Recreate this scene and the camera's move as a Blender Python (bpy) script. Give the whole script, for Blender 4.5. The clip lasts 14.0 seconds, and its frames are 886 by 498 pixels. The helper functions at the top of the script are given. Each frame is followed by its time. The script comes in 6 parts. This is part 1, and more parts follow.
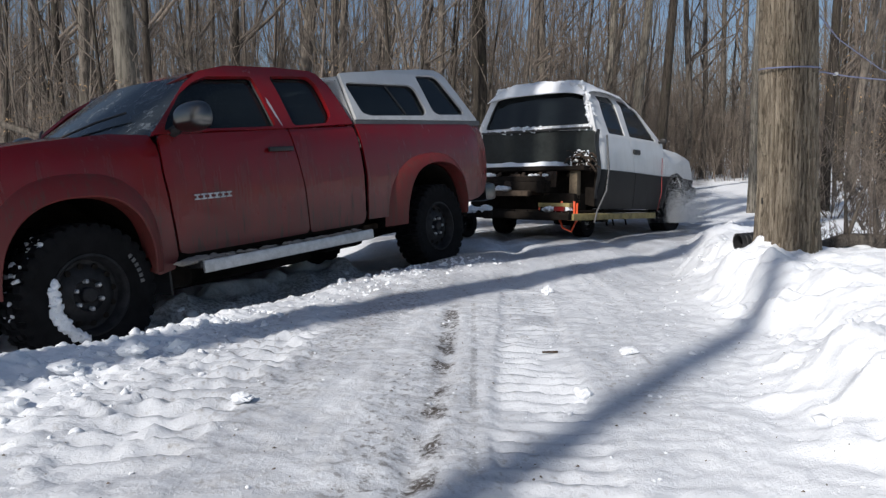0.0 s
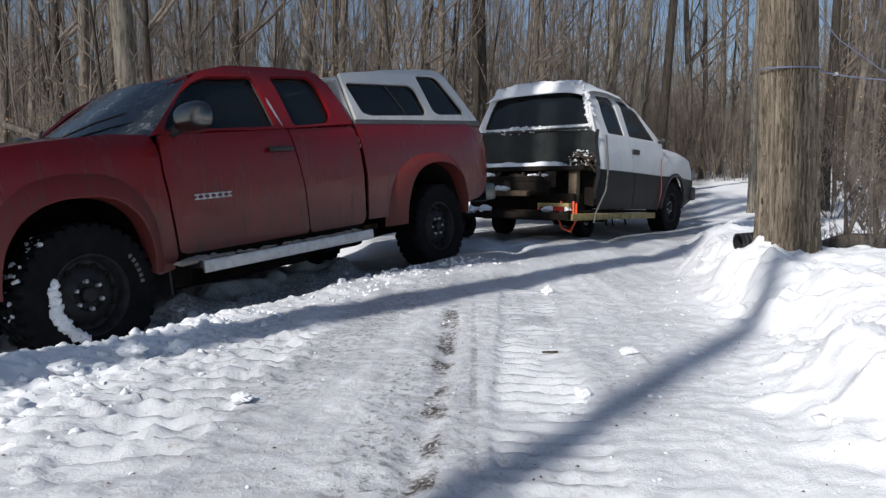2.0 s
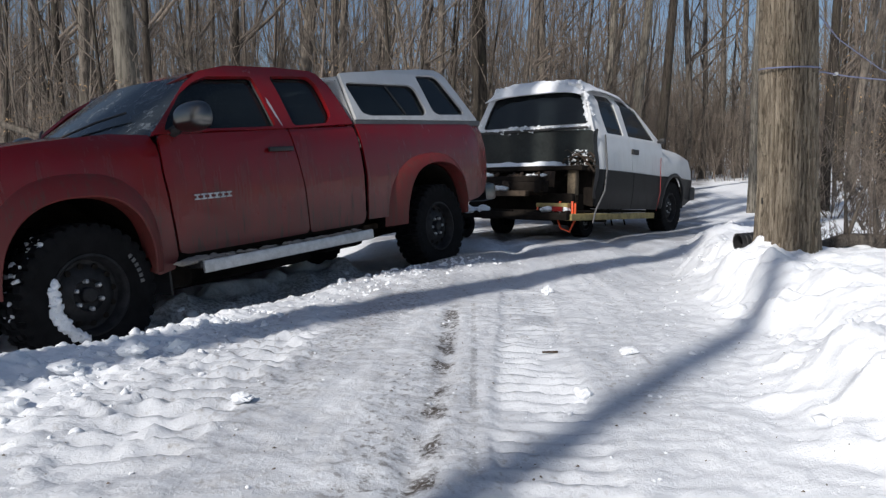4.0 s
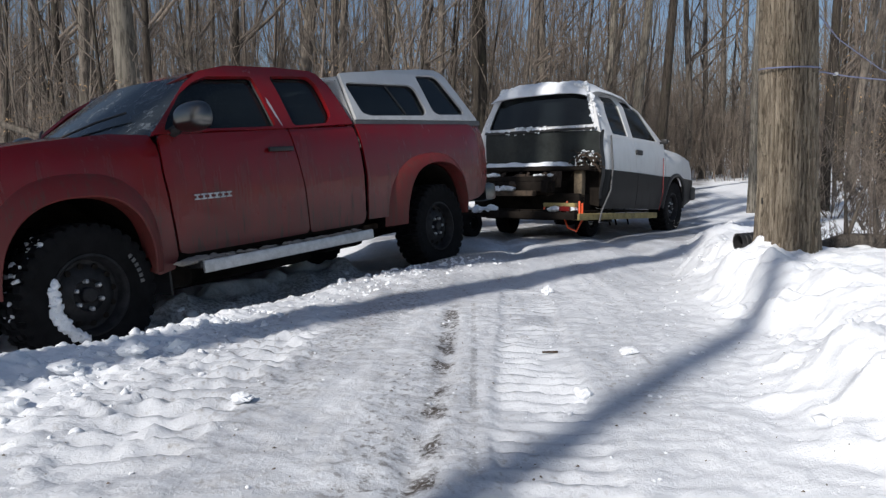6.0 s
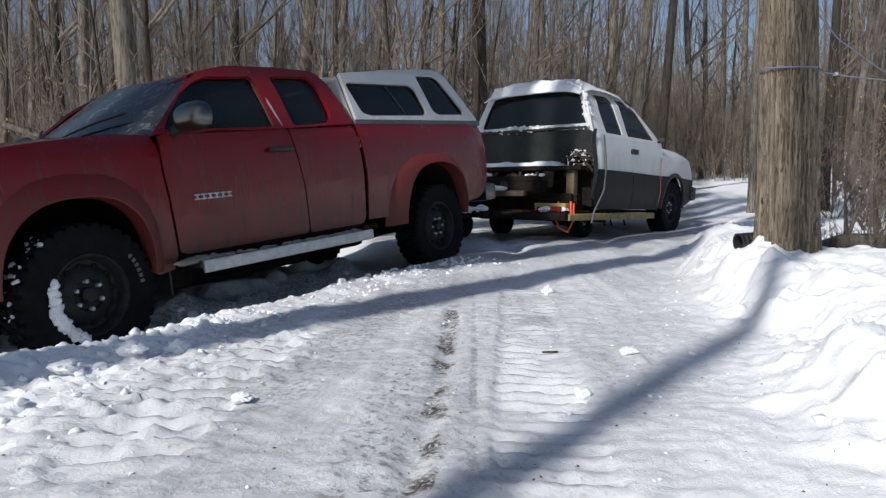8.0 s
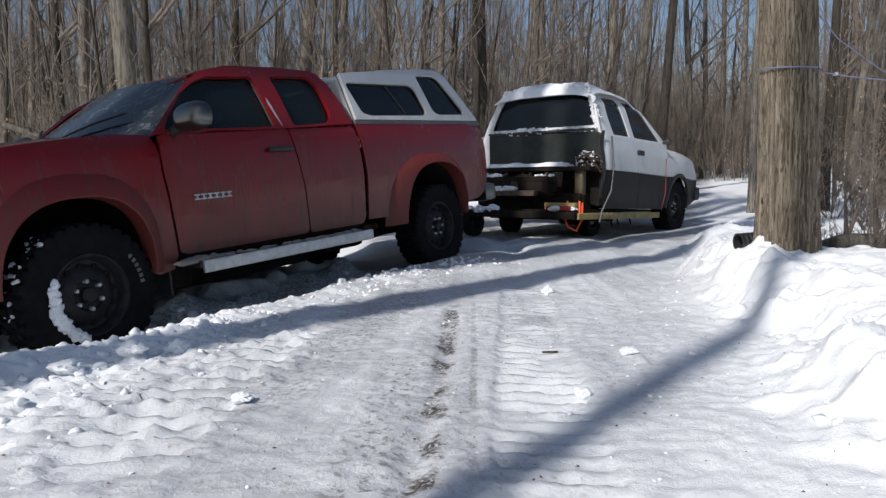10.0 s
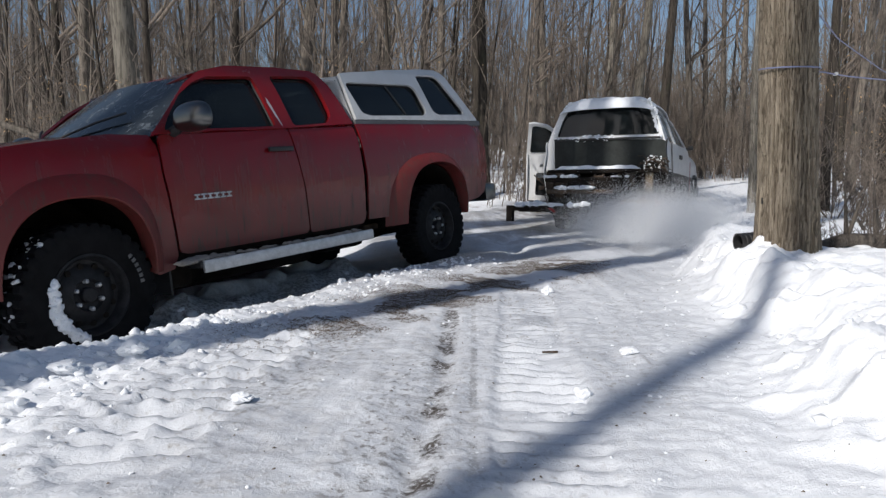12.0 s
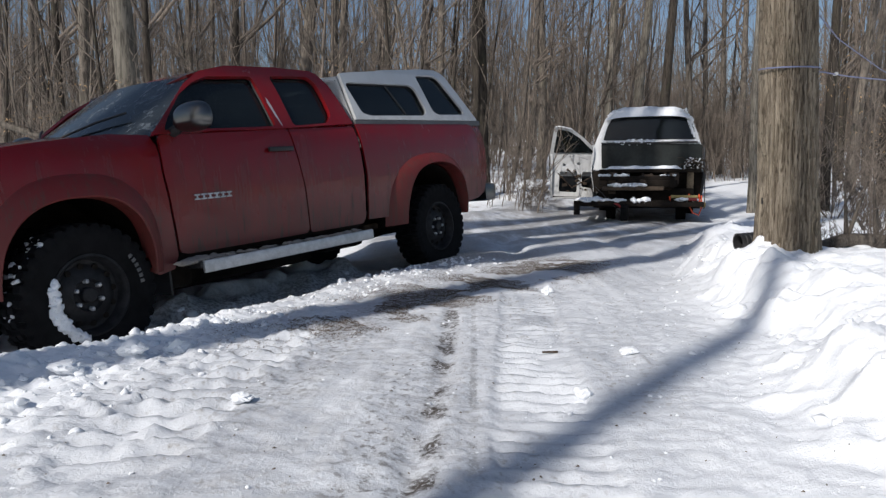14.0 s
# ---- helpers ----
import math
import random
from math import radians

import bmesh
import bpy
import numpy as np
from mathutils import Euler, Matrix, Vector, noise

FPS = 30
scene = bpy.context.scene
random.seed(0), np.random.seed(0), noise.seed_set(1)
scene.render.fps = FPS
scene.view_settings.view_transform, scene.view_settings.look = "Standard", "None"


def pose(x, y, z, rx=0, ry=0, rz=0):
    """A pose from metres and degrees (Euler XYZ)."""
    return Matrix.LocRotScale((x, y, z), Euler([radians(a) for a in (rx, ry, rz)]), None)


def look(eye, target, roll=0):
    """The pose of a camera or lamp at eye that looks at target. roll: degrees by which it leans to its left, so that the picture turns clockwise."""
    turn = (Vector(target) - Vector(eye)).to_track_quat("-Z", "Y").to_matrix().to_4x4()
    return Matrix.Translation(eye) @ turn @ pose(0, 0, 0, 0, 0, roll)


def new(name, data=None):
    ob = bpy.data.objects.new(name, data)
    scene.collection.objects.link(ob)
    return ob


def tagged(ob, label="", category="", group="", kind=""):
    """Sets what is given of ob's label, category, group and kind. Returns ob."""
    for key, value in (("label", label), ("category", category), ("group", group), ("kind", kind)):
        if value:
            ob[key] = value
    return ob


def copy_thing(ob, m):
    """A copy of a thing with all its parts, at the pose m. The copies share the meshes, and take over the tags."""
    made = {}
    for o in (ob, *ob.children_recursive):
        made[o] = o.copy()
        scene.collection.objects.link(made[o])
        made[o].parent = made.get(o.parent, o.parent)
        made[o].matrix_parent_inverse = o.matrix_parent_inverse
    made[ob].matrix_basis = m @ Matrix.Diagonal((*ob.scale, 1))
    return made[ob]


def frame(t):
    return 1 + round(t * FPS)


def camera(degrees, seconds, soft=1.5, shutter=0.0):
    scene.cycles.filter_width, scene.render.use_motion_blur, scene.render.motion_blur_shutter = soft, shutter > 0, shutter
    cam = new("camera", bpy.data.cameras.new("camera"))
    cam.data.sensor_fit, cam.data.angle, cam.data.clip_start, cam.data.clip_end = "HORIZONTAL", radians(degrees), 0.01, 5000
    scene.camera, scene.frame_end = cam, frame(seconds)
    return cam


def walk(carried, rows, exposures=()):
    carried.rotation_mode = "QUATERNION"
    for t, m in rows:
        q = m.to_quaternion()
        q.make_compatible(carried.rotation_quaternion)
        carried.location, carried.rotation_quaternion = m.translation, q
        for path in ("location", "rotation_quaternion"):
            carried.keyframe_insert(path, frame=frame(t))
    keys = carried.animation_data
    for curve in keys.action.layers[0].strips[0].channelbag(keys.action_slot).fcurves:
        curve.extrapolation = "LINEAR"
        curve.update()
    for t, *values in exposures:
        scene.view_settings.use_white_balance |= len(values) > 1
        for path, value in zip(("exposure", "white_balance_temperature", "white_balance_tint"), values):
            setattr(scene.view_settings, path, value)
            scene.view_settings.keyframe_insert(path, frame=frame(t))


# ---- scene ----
cam = camera(65.1, 14.0, soft=1.35)
walk(cam, [(0, pose(0, 0, 0.61, 85.12, 0, 0)), (14.0, pose(0, 0, 0.61, 85.12, 0, 0))], exposures=[(0, 0.0), (14.0, 0.0)])

# ---- light: winter sun from behind the camera and to the left, clear sky ----
SUN_AZ, SUN_EL = 219.4, 38.0
sky_world = bpy.data.worlds.new("winter_sky")
scene.world = sky_world
sky_world.use_nodes = True
wn = sky_world.node_tree
sky = wn.nodes.new("ShaderNodeTexSky")
sky.sky_type = "NISHITA"
sky.sun_disc = False
sky.dust_density = 1.0
sky.ozone_density = 1.6
sky.sun_elevation = radians(SUN_EL)
sky.sun_rotation = radians(SUN_AZ)
wn.links.new(sky.outputs[0], wn.nodes["Background"].inputs[0])
wn.nodes["Background"].inputs[1].default_value = 0.080
sun_data = bpy.data.lights.new("sun", "SUN")
sun_data.energy, sun_data.angle, sun_data.color = 3.70, radians(0.55), (1.0, 0.955, 0.90)
sun = new("sun", sun_data)
sa, se = radians(SUN_AZ), radians(SUN_EL)
SUN_DIR = Vector((math.sin(sa) * math.cos(se), math.cos(sa) * math.cos(se), math.sin(se)))
sun.matrix_world = look(SUN_DIR * 60, (0, 0, 0))


# ---- material tools ----
class Nodes:
    def __init__(self, name):
        self.mat = bpy.data.materials.new(name)
        self.mat.use_nodes = True
        self.tree = self.mat.node_tree
        self.bsdf = self.tree.nodes["Principled BSDF"]
        self.coords = self.tree.nodes.new("ShaderNodeTexCoord").outputs["Object"]

    def node(self, kind, **values):
        made = self.tree.nodes.new(kind)
        for key, value in values.items():
            if key in made.inputs:
                self.put(value, made.inputs[key])
        return made

    def put(self, value, socket):
        if isinstance(value, bpy.types.NodeSocket):
            self.tree.links.new(value, socket)
        else:
            socket.default_value = value

    def math(self, op, a, b=0.0, clamp=False):
        made = self.tree.nodes.new("ShaderNodeMath")
        made.operation, made.use_clamp = op, clamp
        self.put(a, made.inputs[0])
        self.put(b, made.inputs[1])
        return made.outputs[0]

    def stretched(self, scale):
        made = self.tree.nodes.new("ShaderNodeMapping")
        self.put(self.coords, made.inputs[0])
        made.inputs["Scale"].default_value = scale
        return made.outputs[0]

    def noise(self, scale, detail=5.0, rough=0.6, coords=None, twist=0.0):
        made = self.tree.nodes.new("ShaderNodeTexNoise")
        self.put(coords if coords is not None else self.coords, made.inputs["Vector"])
        for key, value in (("Scale", scale), ("Detail", detail), ("Roughness", rough), ("Distortion", twist)):
            made.inputs[key].default_value = value
        return made.outputs["Fac"]

    def ramp(self, fac, low, high):
        made = self.tree.nodes.new("ShaderNodeMapRange")
        made.interpolation_type = "SMOOTHSTEP"
        self.put(fac, made.inputs["Value"])
        made.inputs["From Min"].default_value, made.inputs["From Max"].default_value = low, high
        return made.outputs["Result"]

    def mix(self, fac, a, b):
        made = self.tree.nodes.new("ShaderNodeMix")
        made.data_type = "RGBA"
        self.put(fac, made.inputs[0])
        self.put(a if isinstance(a, bpy.types.NodeSocket) else (*a, 1.0), made.inputs[6])
        self.put(b if isinstance(b, bpy.types.NodeSocket) else (*b, 1.0), made.inputs[7])
        return made.outputs[2]

    def xyz(self):
        made = self.tree.nodes.new("ShaderNodeSeparateXYZ")
        self.put(self.coords, made.inputs[0])
        return made.outputs

    def random(self):
        return self.tree.nodes.new("ShaderNodeObjectInfo").outputs["Random"]

    def island(self):
        return self.tree.nodes.new("ShaderNodeNewGeometry").outputs["Random Per Island"]

    def finish(self, base, rough=0.6, metal=0.0, bump=None, strength=0.3, distance=0.01, coat=0.0, specular=0.5):
        self.put(base if isinstance(base, bpy.types.NodeSocket) else (*base, 1.0), self.bsdf.inputs["Base Color"])
        self.put(rough, self.bsdf.inputs["Roughness"])
        self.put(metal, self.bsdf.inputs["Metallic"])
        self.bsdf.inputs["Coat Weight"].default_value = coat
        self.bsdf.inputs["Specular IOR Level"].default_value = specular
        if bump is not None:
            made = self.tree.nodes.new("ShaderNodeBump")
            made.inputs["Strength"].default_value, made.inputs["Distance"].default_value = strength, distance
            self.put(bump, made.inputs["Height"])
            self.put(made.outputs[0], self.bsdf.inputs["Normal"])
        return self.mat


def plain(name, base, rough=0.6, metal=0.0, vary=0.25, scale=6.0, grain=80.0, strength=0.15, coat=0.0, specular=0.5):
    n = Nodes(name)
    dark = tuple(c * (1 - vary) for c in base)
    light = tuple(min(1, c * (1 + vary)) for c in base)
    big = n.noise(scale, 5.0)
    fine = n.noise(grain, 3.0)
    both = n.math("ADD", n.math("MULTIPLY", big, 0.7), n.math("MULTIPLY", fine, 0.3))
    return n.finish(n.mix(n.ramp(both, 0.3, 0.7), dark, light), rough, metal, fine, strength, 0.004, coat, specular)


def dirty_paint(name, base, dirt, low, high, gloss=0.28, amount=0.85, coat=0.3, specular=0.5):
    """Car paint with road salt and mud that thins out from the sills (low) upwards (high)."""
    n = Nodes(name)
    height = n.xyz()[2]
    streak = n.noise(7.0, 6.0, 0.65, n.stretched((1.0, 1.0, 0.25)))
    cloud = n.noise(2.2, 4.0)
    fine = n.noise(140.0, 3.0)
    splash = n.math("SUBTRACT", 1.0, n.ramp(n.math("ADD", height, n.math("MULTIPLY", n.math("SUBTRACT", streak, 0.5), 0.9)), low, high))
    film = n.math("MULTIPLY", n.ramp(n.math("ADD", n.math("MULTIPLY", cloud, 0.5), n.math("MULTIPLY", streak, 0.5)), 0.42, 0.68), 0.42)
    cover = n.math("MULTIPLY", n.math("ADD", splash, film, True), n.math("ADD", 0.72, n.math("MULTIPLY", fine, 0.5)), True)
    drips = n.noise(34.0, 5.0, 0.7, n.stretched((1.0, 1.0, 0.07)))
    drips = n.math("MULTIPLY", n.ramp(drips, 0.50, 0.66), n.math("SUBTRACT", 1.0, n.ramp(height, high - 0.1, high + 0.35)))
    cover = n.math("ADD", n.math("MULTIPLY", cover, n.math("ADD", 0.62, n.math("MULTIPLY", drips, 0.6))), n.math("MULTIPLY", drips, 0.20), True)
    cover = n.math("MULTIPLY", cover, amount)
    rough = n.math("ADD", gloss, n.math("MULTIPLY", cover, 0.55), True)
    return n.finish(n.mix(cover, base, dirt), rough, 0.0, fine, 0.06, 0.003, coat, specular)


def snow_material(name, base=(0.86, 0.88, 0.91), strength=0.5):
    n = Nodes(name)
    lump = n.noise(14.0, 6.0, 0.65)
    grain = n.noise(160.0, 4.0, 0.7)
    height = n.math("ADD", n.math("MULTIPLY", lump, 1.0), n.math("MULTIPLY", grain, 0.15))
    tone = n.mix(n.ramp(lump, 0.3, 0.7), tuple(c * 0.94 for c in base), base)
    n.bsdf.inputs["Subsurface Weight"].default_value = 0.0
    return n.finish(tone, 0.75, 0.0, height, strength, 0.02, 0.0, 0.3)


def bark_material(name, dark, light, furrow=26.0):
    n = Nodes(name)
    ridges = n.noise(furrow, 5.0, 0.6, n.stretched((1.0, 1.0, 0.16)), 0.8)
    patch = n.noise(2.5, 4.0)
    fine = n.noise(120.0, 3.0)
    tone = n.mix(n.ramp(ridges, 0.36, 0.62), dark, light)
    moss = tuple(0.55 * a + 0.45 * b for a, b in zip(dark, (0.10, 0.115, 0.06)))
    tone = n.mix(n.math("MULTIPLY", n.ramp(patch, 0.5, 0.75), 0.55), tone, moss)
    shade = n.random()
    tone = n.mix(n.math("MULTIPLY", shade, 0.45), tone, tuple(c * 0.55 for c in dark))
    height = n.math("ADD", n.math("MULTIPLY", ridges, 1.0), n.math("MULTIPLY", fine, 0.25))
    return n.finish(tone, 0.9, 0.0, height, 0.7, 0.02, 0.0, 0.2)


M = {}
M["red"] = dirty_paint("red_paint", (0.175, 0.006, 0.009), (0.060, 0.041, 0.035), 0.38, 0.95, 0.17, 0.90, 0.15, 0.4)
M["flare"] = dirty_paint("salted_flare_paint", (0.175, 0.006, 0.009), (0.095, 0.052, 0.042), 0.45, 1.45, 0.3, 0.80, 0.05, 0.35)
M["white"] = dirty_paint("white_paint", (0.62, 0.63, 0.64), (0.30, 0.28, 0.25), 0.2, 0.95, 0.35, 0.55)
M["black_paint"] = dirty_paint("black_lower_paint", (0.009, 0.010, 0.012), (0.035, 0.030, 0.026), 0.2, 0.6, 0.42, 0.35, 0.0, 0.15)
M["cap_white"] = dirty_paint("cap_gelcoat", (0.56, 0.57, 0.58), (0.25, 0.24, 0.22), 1.2, 1.55, 0.4, 0.4)
M["grey_trim"] = plain("grey_trim", (0.10, 0.10, 0.105), 0.6)
M["black"] = plain("black_plastic", (0.018, 0.018, 0.019), 0.55, vary=0.35)
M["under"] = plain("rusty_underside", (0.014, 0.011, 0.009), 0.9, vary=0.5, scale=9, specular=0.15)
M["rust"] = plain("rusty_steel", (0.045, 0.030, 0.020), 0.85, vary=0.6, scale=12, strength=0.4)
M["rubber"] = plain("tyre_rubber", (0.007, 0.007, 0.0078), 0.9, vary=0.4, scale=14, grain=200, strength=0.3, specular=0.15)
M["steel_rim"] = plain("dark_steel_rim", (0.018, 0.018, 0.020), 0.55, 0.2, vary=0.5, scale=16, specular=0.25)
M["chrome"] = plain("smoked_chrome", (0.15, 0.15, 0.147), 0.3, 1.0, vary=0.1, strength=0.02)
M["alu"] = plain("scuffed_aluminium", (0.50, 0.51, 0.53), 0.42, 0.55, vary=0.2, scale=15)
M["timber"] = plain("weathered_timber", (0.30, 0.235, 0.095), 0.8, vary=0.4, scale=10, strength=0.4)
M["old_wood"] = plain("old_wood", (0.065, 0.045, 0.030), 0.85, vary=0.5, scale=10, strength=0.4)
M["grey_wood"] = plain("greyed_tan_wood", (0.13, 0.10, 0.065), 0.85, vary=0.5, scale=10, strength=0.4)
M["orange"] = plain("orange_strap", (0.75, 0.10, 0.03), 0.55, vary=0.15)
M["red_strap"] = plain("red_strap", (0.26, 0.025, 0.025), 0.6, vary=0.3)
M["white_letter"] = plain("grey_white_lettering", (0.13, 0.13, 0.128), 0.7, vary=0.4, scale=60)
M["black_sheet"] = plain("black_rubber_sheet", (0.013, 0.016, 0.015), 0.5, vary=0.6, scale=3.5, grain=30, strength=0.25, specular=0.3)
M["lamp_red"] = plain("red_lens", (0.14, 0.012, 0.012), 0.2, vary=0.1)
M["tubing"] = plain("blue_sap_tubing", (0.17, 0.19, 0.30), 0.4, vary=0.15)
M["snow"] = snow_material("snow")
M["dirty_snow"] = snow_material("gritty_snow", (0.34, 0.31, 0.28))
M["dirt"] = plain("frozen_dirt", (0.13, 0.10, 0.075), 0.9, vary=0.5, scale=30, strength=0.5)
def furrowed_bark():
    n = Nodes("furrowed_maple_bark")
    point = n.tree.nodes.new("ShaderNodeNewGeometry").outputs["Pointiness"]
    ridges = n.noise(46.0, 7.0, 0.72, n.stretched((1.0, 1.0, 0.07)), 0.5)
    patch = n.noise(3.0, 4.0)
    fine = n.noise(150.0, 3.0)
    tone = n.mix(n.ramp(ridges, 0.36, 0.64), (0.135, 0.108, 0.080), (0.335, 0.285, 0.22))
    # concave furrows coloured darker by curvature, crease shade put into the bark tone
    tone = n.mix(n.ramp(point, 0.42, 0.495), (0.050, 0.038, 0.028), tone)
    tone = n.mix(n.math("MULTIPLY", n.ramp(patch, 0.52, 0.74), 0.35), tone, (0.17, 0.17, 0.12))
    height = n.math("ADD", ridges, n.math("MULTIPLY", fine, 0.3))
    return n.finish(tone, 0.9, 0.0, height, 1.0, 0.020, 0.0, 0.2)


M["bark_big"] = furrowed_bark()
M["bark"] = bark_material("grey_bark", (0.070, 0.060, 0.052), (0.225, 0.194, 0.162), 18.0)
M["bark_pale"] = bark_material("pale_bark", (0.095, 0.086, 0.073), (0.27, 0.245, 0.205), 14.0)
M["bark_dark"] = bark_material("dark_bark", (0.030, 0.025, 0.021), (0.085, 0.071, 0.058), 18.0)
M["twig"] = bark_material("twig_bark", (0.115, 0.095, 0.080), (0.275, 0.228, 0.190), 30.0)
M["leaf"] = plain("dead_beech_leaves", (0.36, 0.24, 0.13), 0.8, vary=0.4)


def glass_material():
    n = Nodes("tinted_glass")
    smear = n.noise(5.0, 5.0)
    n.finish((0.012, 0.016, 0.018), n.math("ADD", 0.04, n.math("MULTIPLY", n.ramp(smear, 0.45, 0.8), 0.12)), 0.0, None, specular=0.5)
    clear = n.tree.nodes.new("ShaderNodeBsdfTransparent")
    clear.inputs[0].default_value = (0.35, 0.40, 0.40, 1)
    blend = n.tree.nodes.new("ShaderNodeMixShader")
    blend.inputs[0].default_value = 0.30
    n.tree.links.new(n.bsdf.outputs[0], blend.inputs[1])
    n.tree.links.new(clear.outputs[0], blend.inputs[2])
    n.tree.links.new(blend.outputs[0], n.tree.nodes["Material Output"].inputs[0])
    return n.mat


M["glass"] = glass_material()


def streaked_screen():
    n = Nodes("sky_streaked_glass")
    # pale streaks in the colour stand for sky reflected in the frosty glass
    streak = n.noise(5.0, 6.0, 0.7, n.stretched((1.0, 1.6, 1.0)), 2.0)
    fine = n.noise(60.0, 4.0)
    film = n.math("MULTIPLY", n.ramp(streak, 0.50, 0.72), n.math("ADD", 0.55, n.math("MULTIPLY", fine, 0.6)), True)
    return n.finish(n.mix(film, (0.02, 0.024, 0.027), (0.12, 0.14, 0.16)), n.math("ADD", 0.08, n.math("MULTIPLY", film, 0.5)))


M["sky_streak_glass"] = streaked_screen()


# ---- mesh tools ----
def finish(ob, angle=35):
    ob.data.shade_smooth()
    ob.data.set_sharp_from_angle(angle=radians(angle))
    return ob


def part(name, bm, material, parent=None, label="", angle=35, kind=""):
    data = bpy.data.meshes.new(name)
    bm.to_mesh(data)
    bm.free()
    data.materials.append(material)
    ob = new(name, data)
    ob.parent = parent
    finish(ob, angle)
    if label:
        tagged(ob, label, kind=kind)
    return ob


def raw(name, verts, faces, material, parent=None, smooth=True):
    data = bpy.data.meshes.new(name)
    data.from_pydata(verts, [], faces)
    data.materials.append(material)
    if smooth:
        data.shade_smooth()
    ob = new(name, data)
    ob.parent = parent
    return ob


def thing(name, label, category, m=None, group="", kind=""):
    ob = new(name)
    ob.empty_display_size = 0.2
    if m is not None:
        ob.matrix_basis = m
    return tagged(ob, label, category, group, kind)


def box(bm, lo, hi, bevel=0.01, m=None):
    made = bmesh.ops.create_cube(bm, size=1.0)["verts"]
    lo, hi = Vector(lo), Vector(hi)
    for v in made:
        v.co = Vector([lo[i] + (v.co[i] + 0.5) * (hi[i] - lo[i]) for i in range(3)])
    if bevel:
        edges = list({e for v in made for e in v.link_edges})
        made = bmesh.ops.bevel(bm, geom=edges, offset=bevel, segments=2, profile=0.6, affect="EDGES")["verts"]
        made = [v for v in made if v.is_valid]
    if m is not None:
        done, todo = set(), list(made)
        while todo:
            v = todo.pop()
            if v not in done:
                done.add(v)
                todo.extend(e.other_vert(v) for e in v.link_edges)
        bmesh.ops.transform(bm, matrix=m, verts=list(done))
    return bm


def boxed(lo, hi, bevel=0.01, m=None):
    return box(bmesh.new(), lo, hi, bevel, m)


def lathe(bm, profile, sides=40, m=Matrix(), closed=False):
    """Turns (radius, along) pairs about the y axis."""
    rings = []
    for r, a in profile:
        rings.append([bm.verts.new(m @ Vector((r * math.cos(k * math.tau / sides), a, r * math.sin(k * math.tau / sides)))) for k in range(sides)])
    pairs = list(zip(rings, rings[1:])) + ([(rings[-1], rings[0])] if closed else [])
    for one, two in pairs:
        for k in range(sides):
            bm.faces.new((one[k], one[(k + 1) % sides], two[(k + 1) % sides], two[k]))
    return bm


def tube(bm, points, radii, sides=8, cap=True):
    """A round rod through points."""
    points = [Vector(p) for p in points]
    if not isinstance(radii, (list, tuple)):
        radii = [radii] * len(points)
    rings, across = [], None
    for i, p in enumerate(points):
        way = (points[min(i + 1, len(points) - 1)] - points[max(i - 1, 0)]).normalized()
        if across is None:
            across = way.orthogonal().normalized()
        across = (across - way * across.dot(way)).normalized()
        other = way.cross(across)
        rings.append([bm.verts.new(p + (across * math.cos(k * math.tau / sides) + other * math.sin(k * math.tau / sides)) * radii[i]) for k in range(sides)])
    for one, two in zip(rings, rings[1:]):
        for k in range(sides):
            bm.faces.new((one[k], one[(k + 1) % sides], two[(k + 1) % sides], two[k]))
    if cap:
        bm.faces.new(rings[0][::-1])
        bm.faces.new(rings[-1])
    return bm


def rounded(points, radius=0.03, steps=4):
    """The outline with its corners rounded."""
    out, n = [], len(points)
    for i in range(n):
        p, a, b = Vector(points[i]), Vector(points[i - 1]), Vector(points[(i + 1) % n])
        r = min(radius, (a - p).length * 0.45, (b - p).length * 0.45)
        s, e = p + (a - p).normalized() * r, p + (b - p).normalized() * r
        for k in range(steps + 1):
            t = k / steps
            out.append(tuple(s * (1 - t) ** 2 + p * 2 * t * (1 - t) + e * t * t))
    return out


def sheet(outline, shape, holes=(), step=0.08, thick=0.02, bm=None):
    """A panel: a flat outline with holes, cut into a fine net, bent by shape(a, b) and thickened."""
    flat = bmesh.new()
    for loop in (outline, *holes):
        ring = [flat.verts.new((p[0], p[1], 0)) for p in loop]
        for a, b in zip(ring, ring[1:] + ring[:1]):
            flat.edges.new((a, b))
    bmesh.ops.triangle_fill(flat, use_beauty=True, use_dissolve=False, edges=flat.edges[:], normal=(0, 0, 1))
    for axis in (0, 1):
        lo, hi = min(p[axis] for p in outline), max(p[axis] for p in outline)
        count = max(1, int((hi - lo) / step))
        for k in range(1, count):
            at, way = [0, 0, 0], [0, 0, 0]
            at[axis], way[axis] = lo + (hi - lo) * k / count, 1
            bmesh.ops.bisect_plane(flat, geom=flat.verts[:] + flat.edges[:] + flat.faces[:], plane_co=at, plane_no=way)
    bmesh.ops.remove_doubles(flat, verts=flat.verts, dist=0.0015)
    for v in flat.verts:
        v.co = Vector(shape(v.co.x, v.co.y))
    bmesh.ops.recalc_face_normals(flat, faces=flat.faces)
    if thick:
        bmesh.ops.solidify(flat, geom=flat.faces[:], thickness=thick)
    if bm is None:
        return flat
    data = bpy.data.meshes.new("join")
    flat.to_mesh(data)
    flat.free()
    bm.from_mesh(data)
    bpy.data.meshes.remove(data)
    return bm


def smooth01(t):
    t = min(1.0, max(0.0, t))
    return t * t * (3 - 2 * t)


def line(xs, ys):
    """A smooth curve through the given stations."""
    def at(t):
        return float(np.interp(t, xs, ys))
    return at


# ---- the ground: one sheet of snow, with the packed lane, its banks and ruts ----
RNG = np.random.default_rng(7)
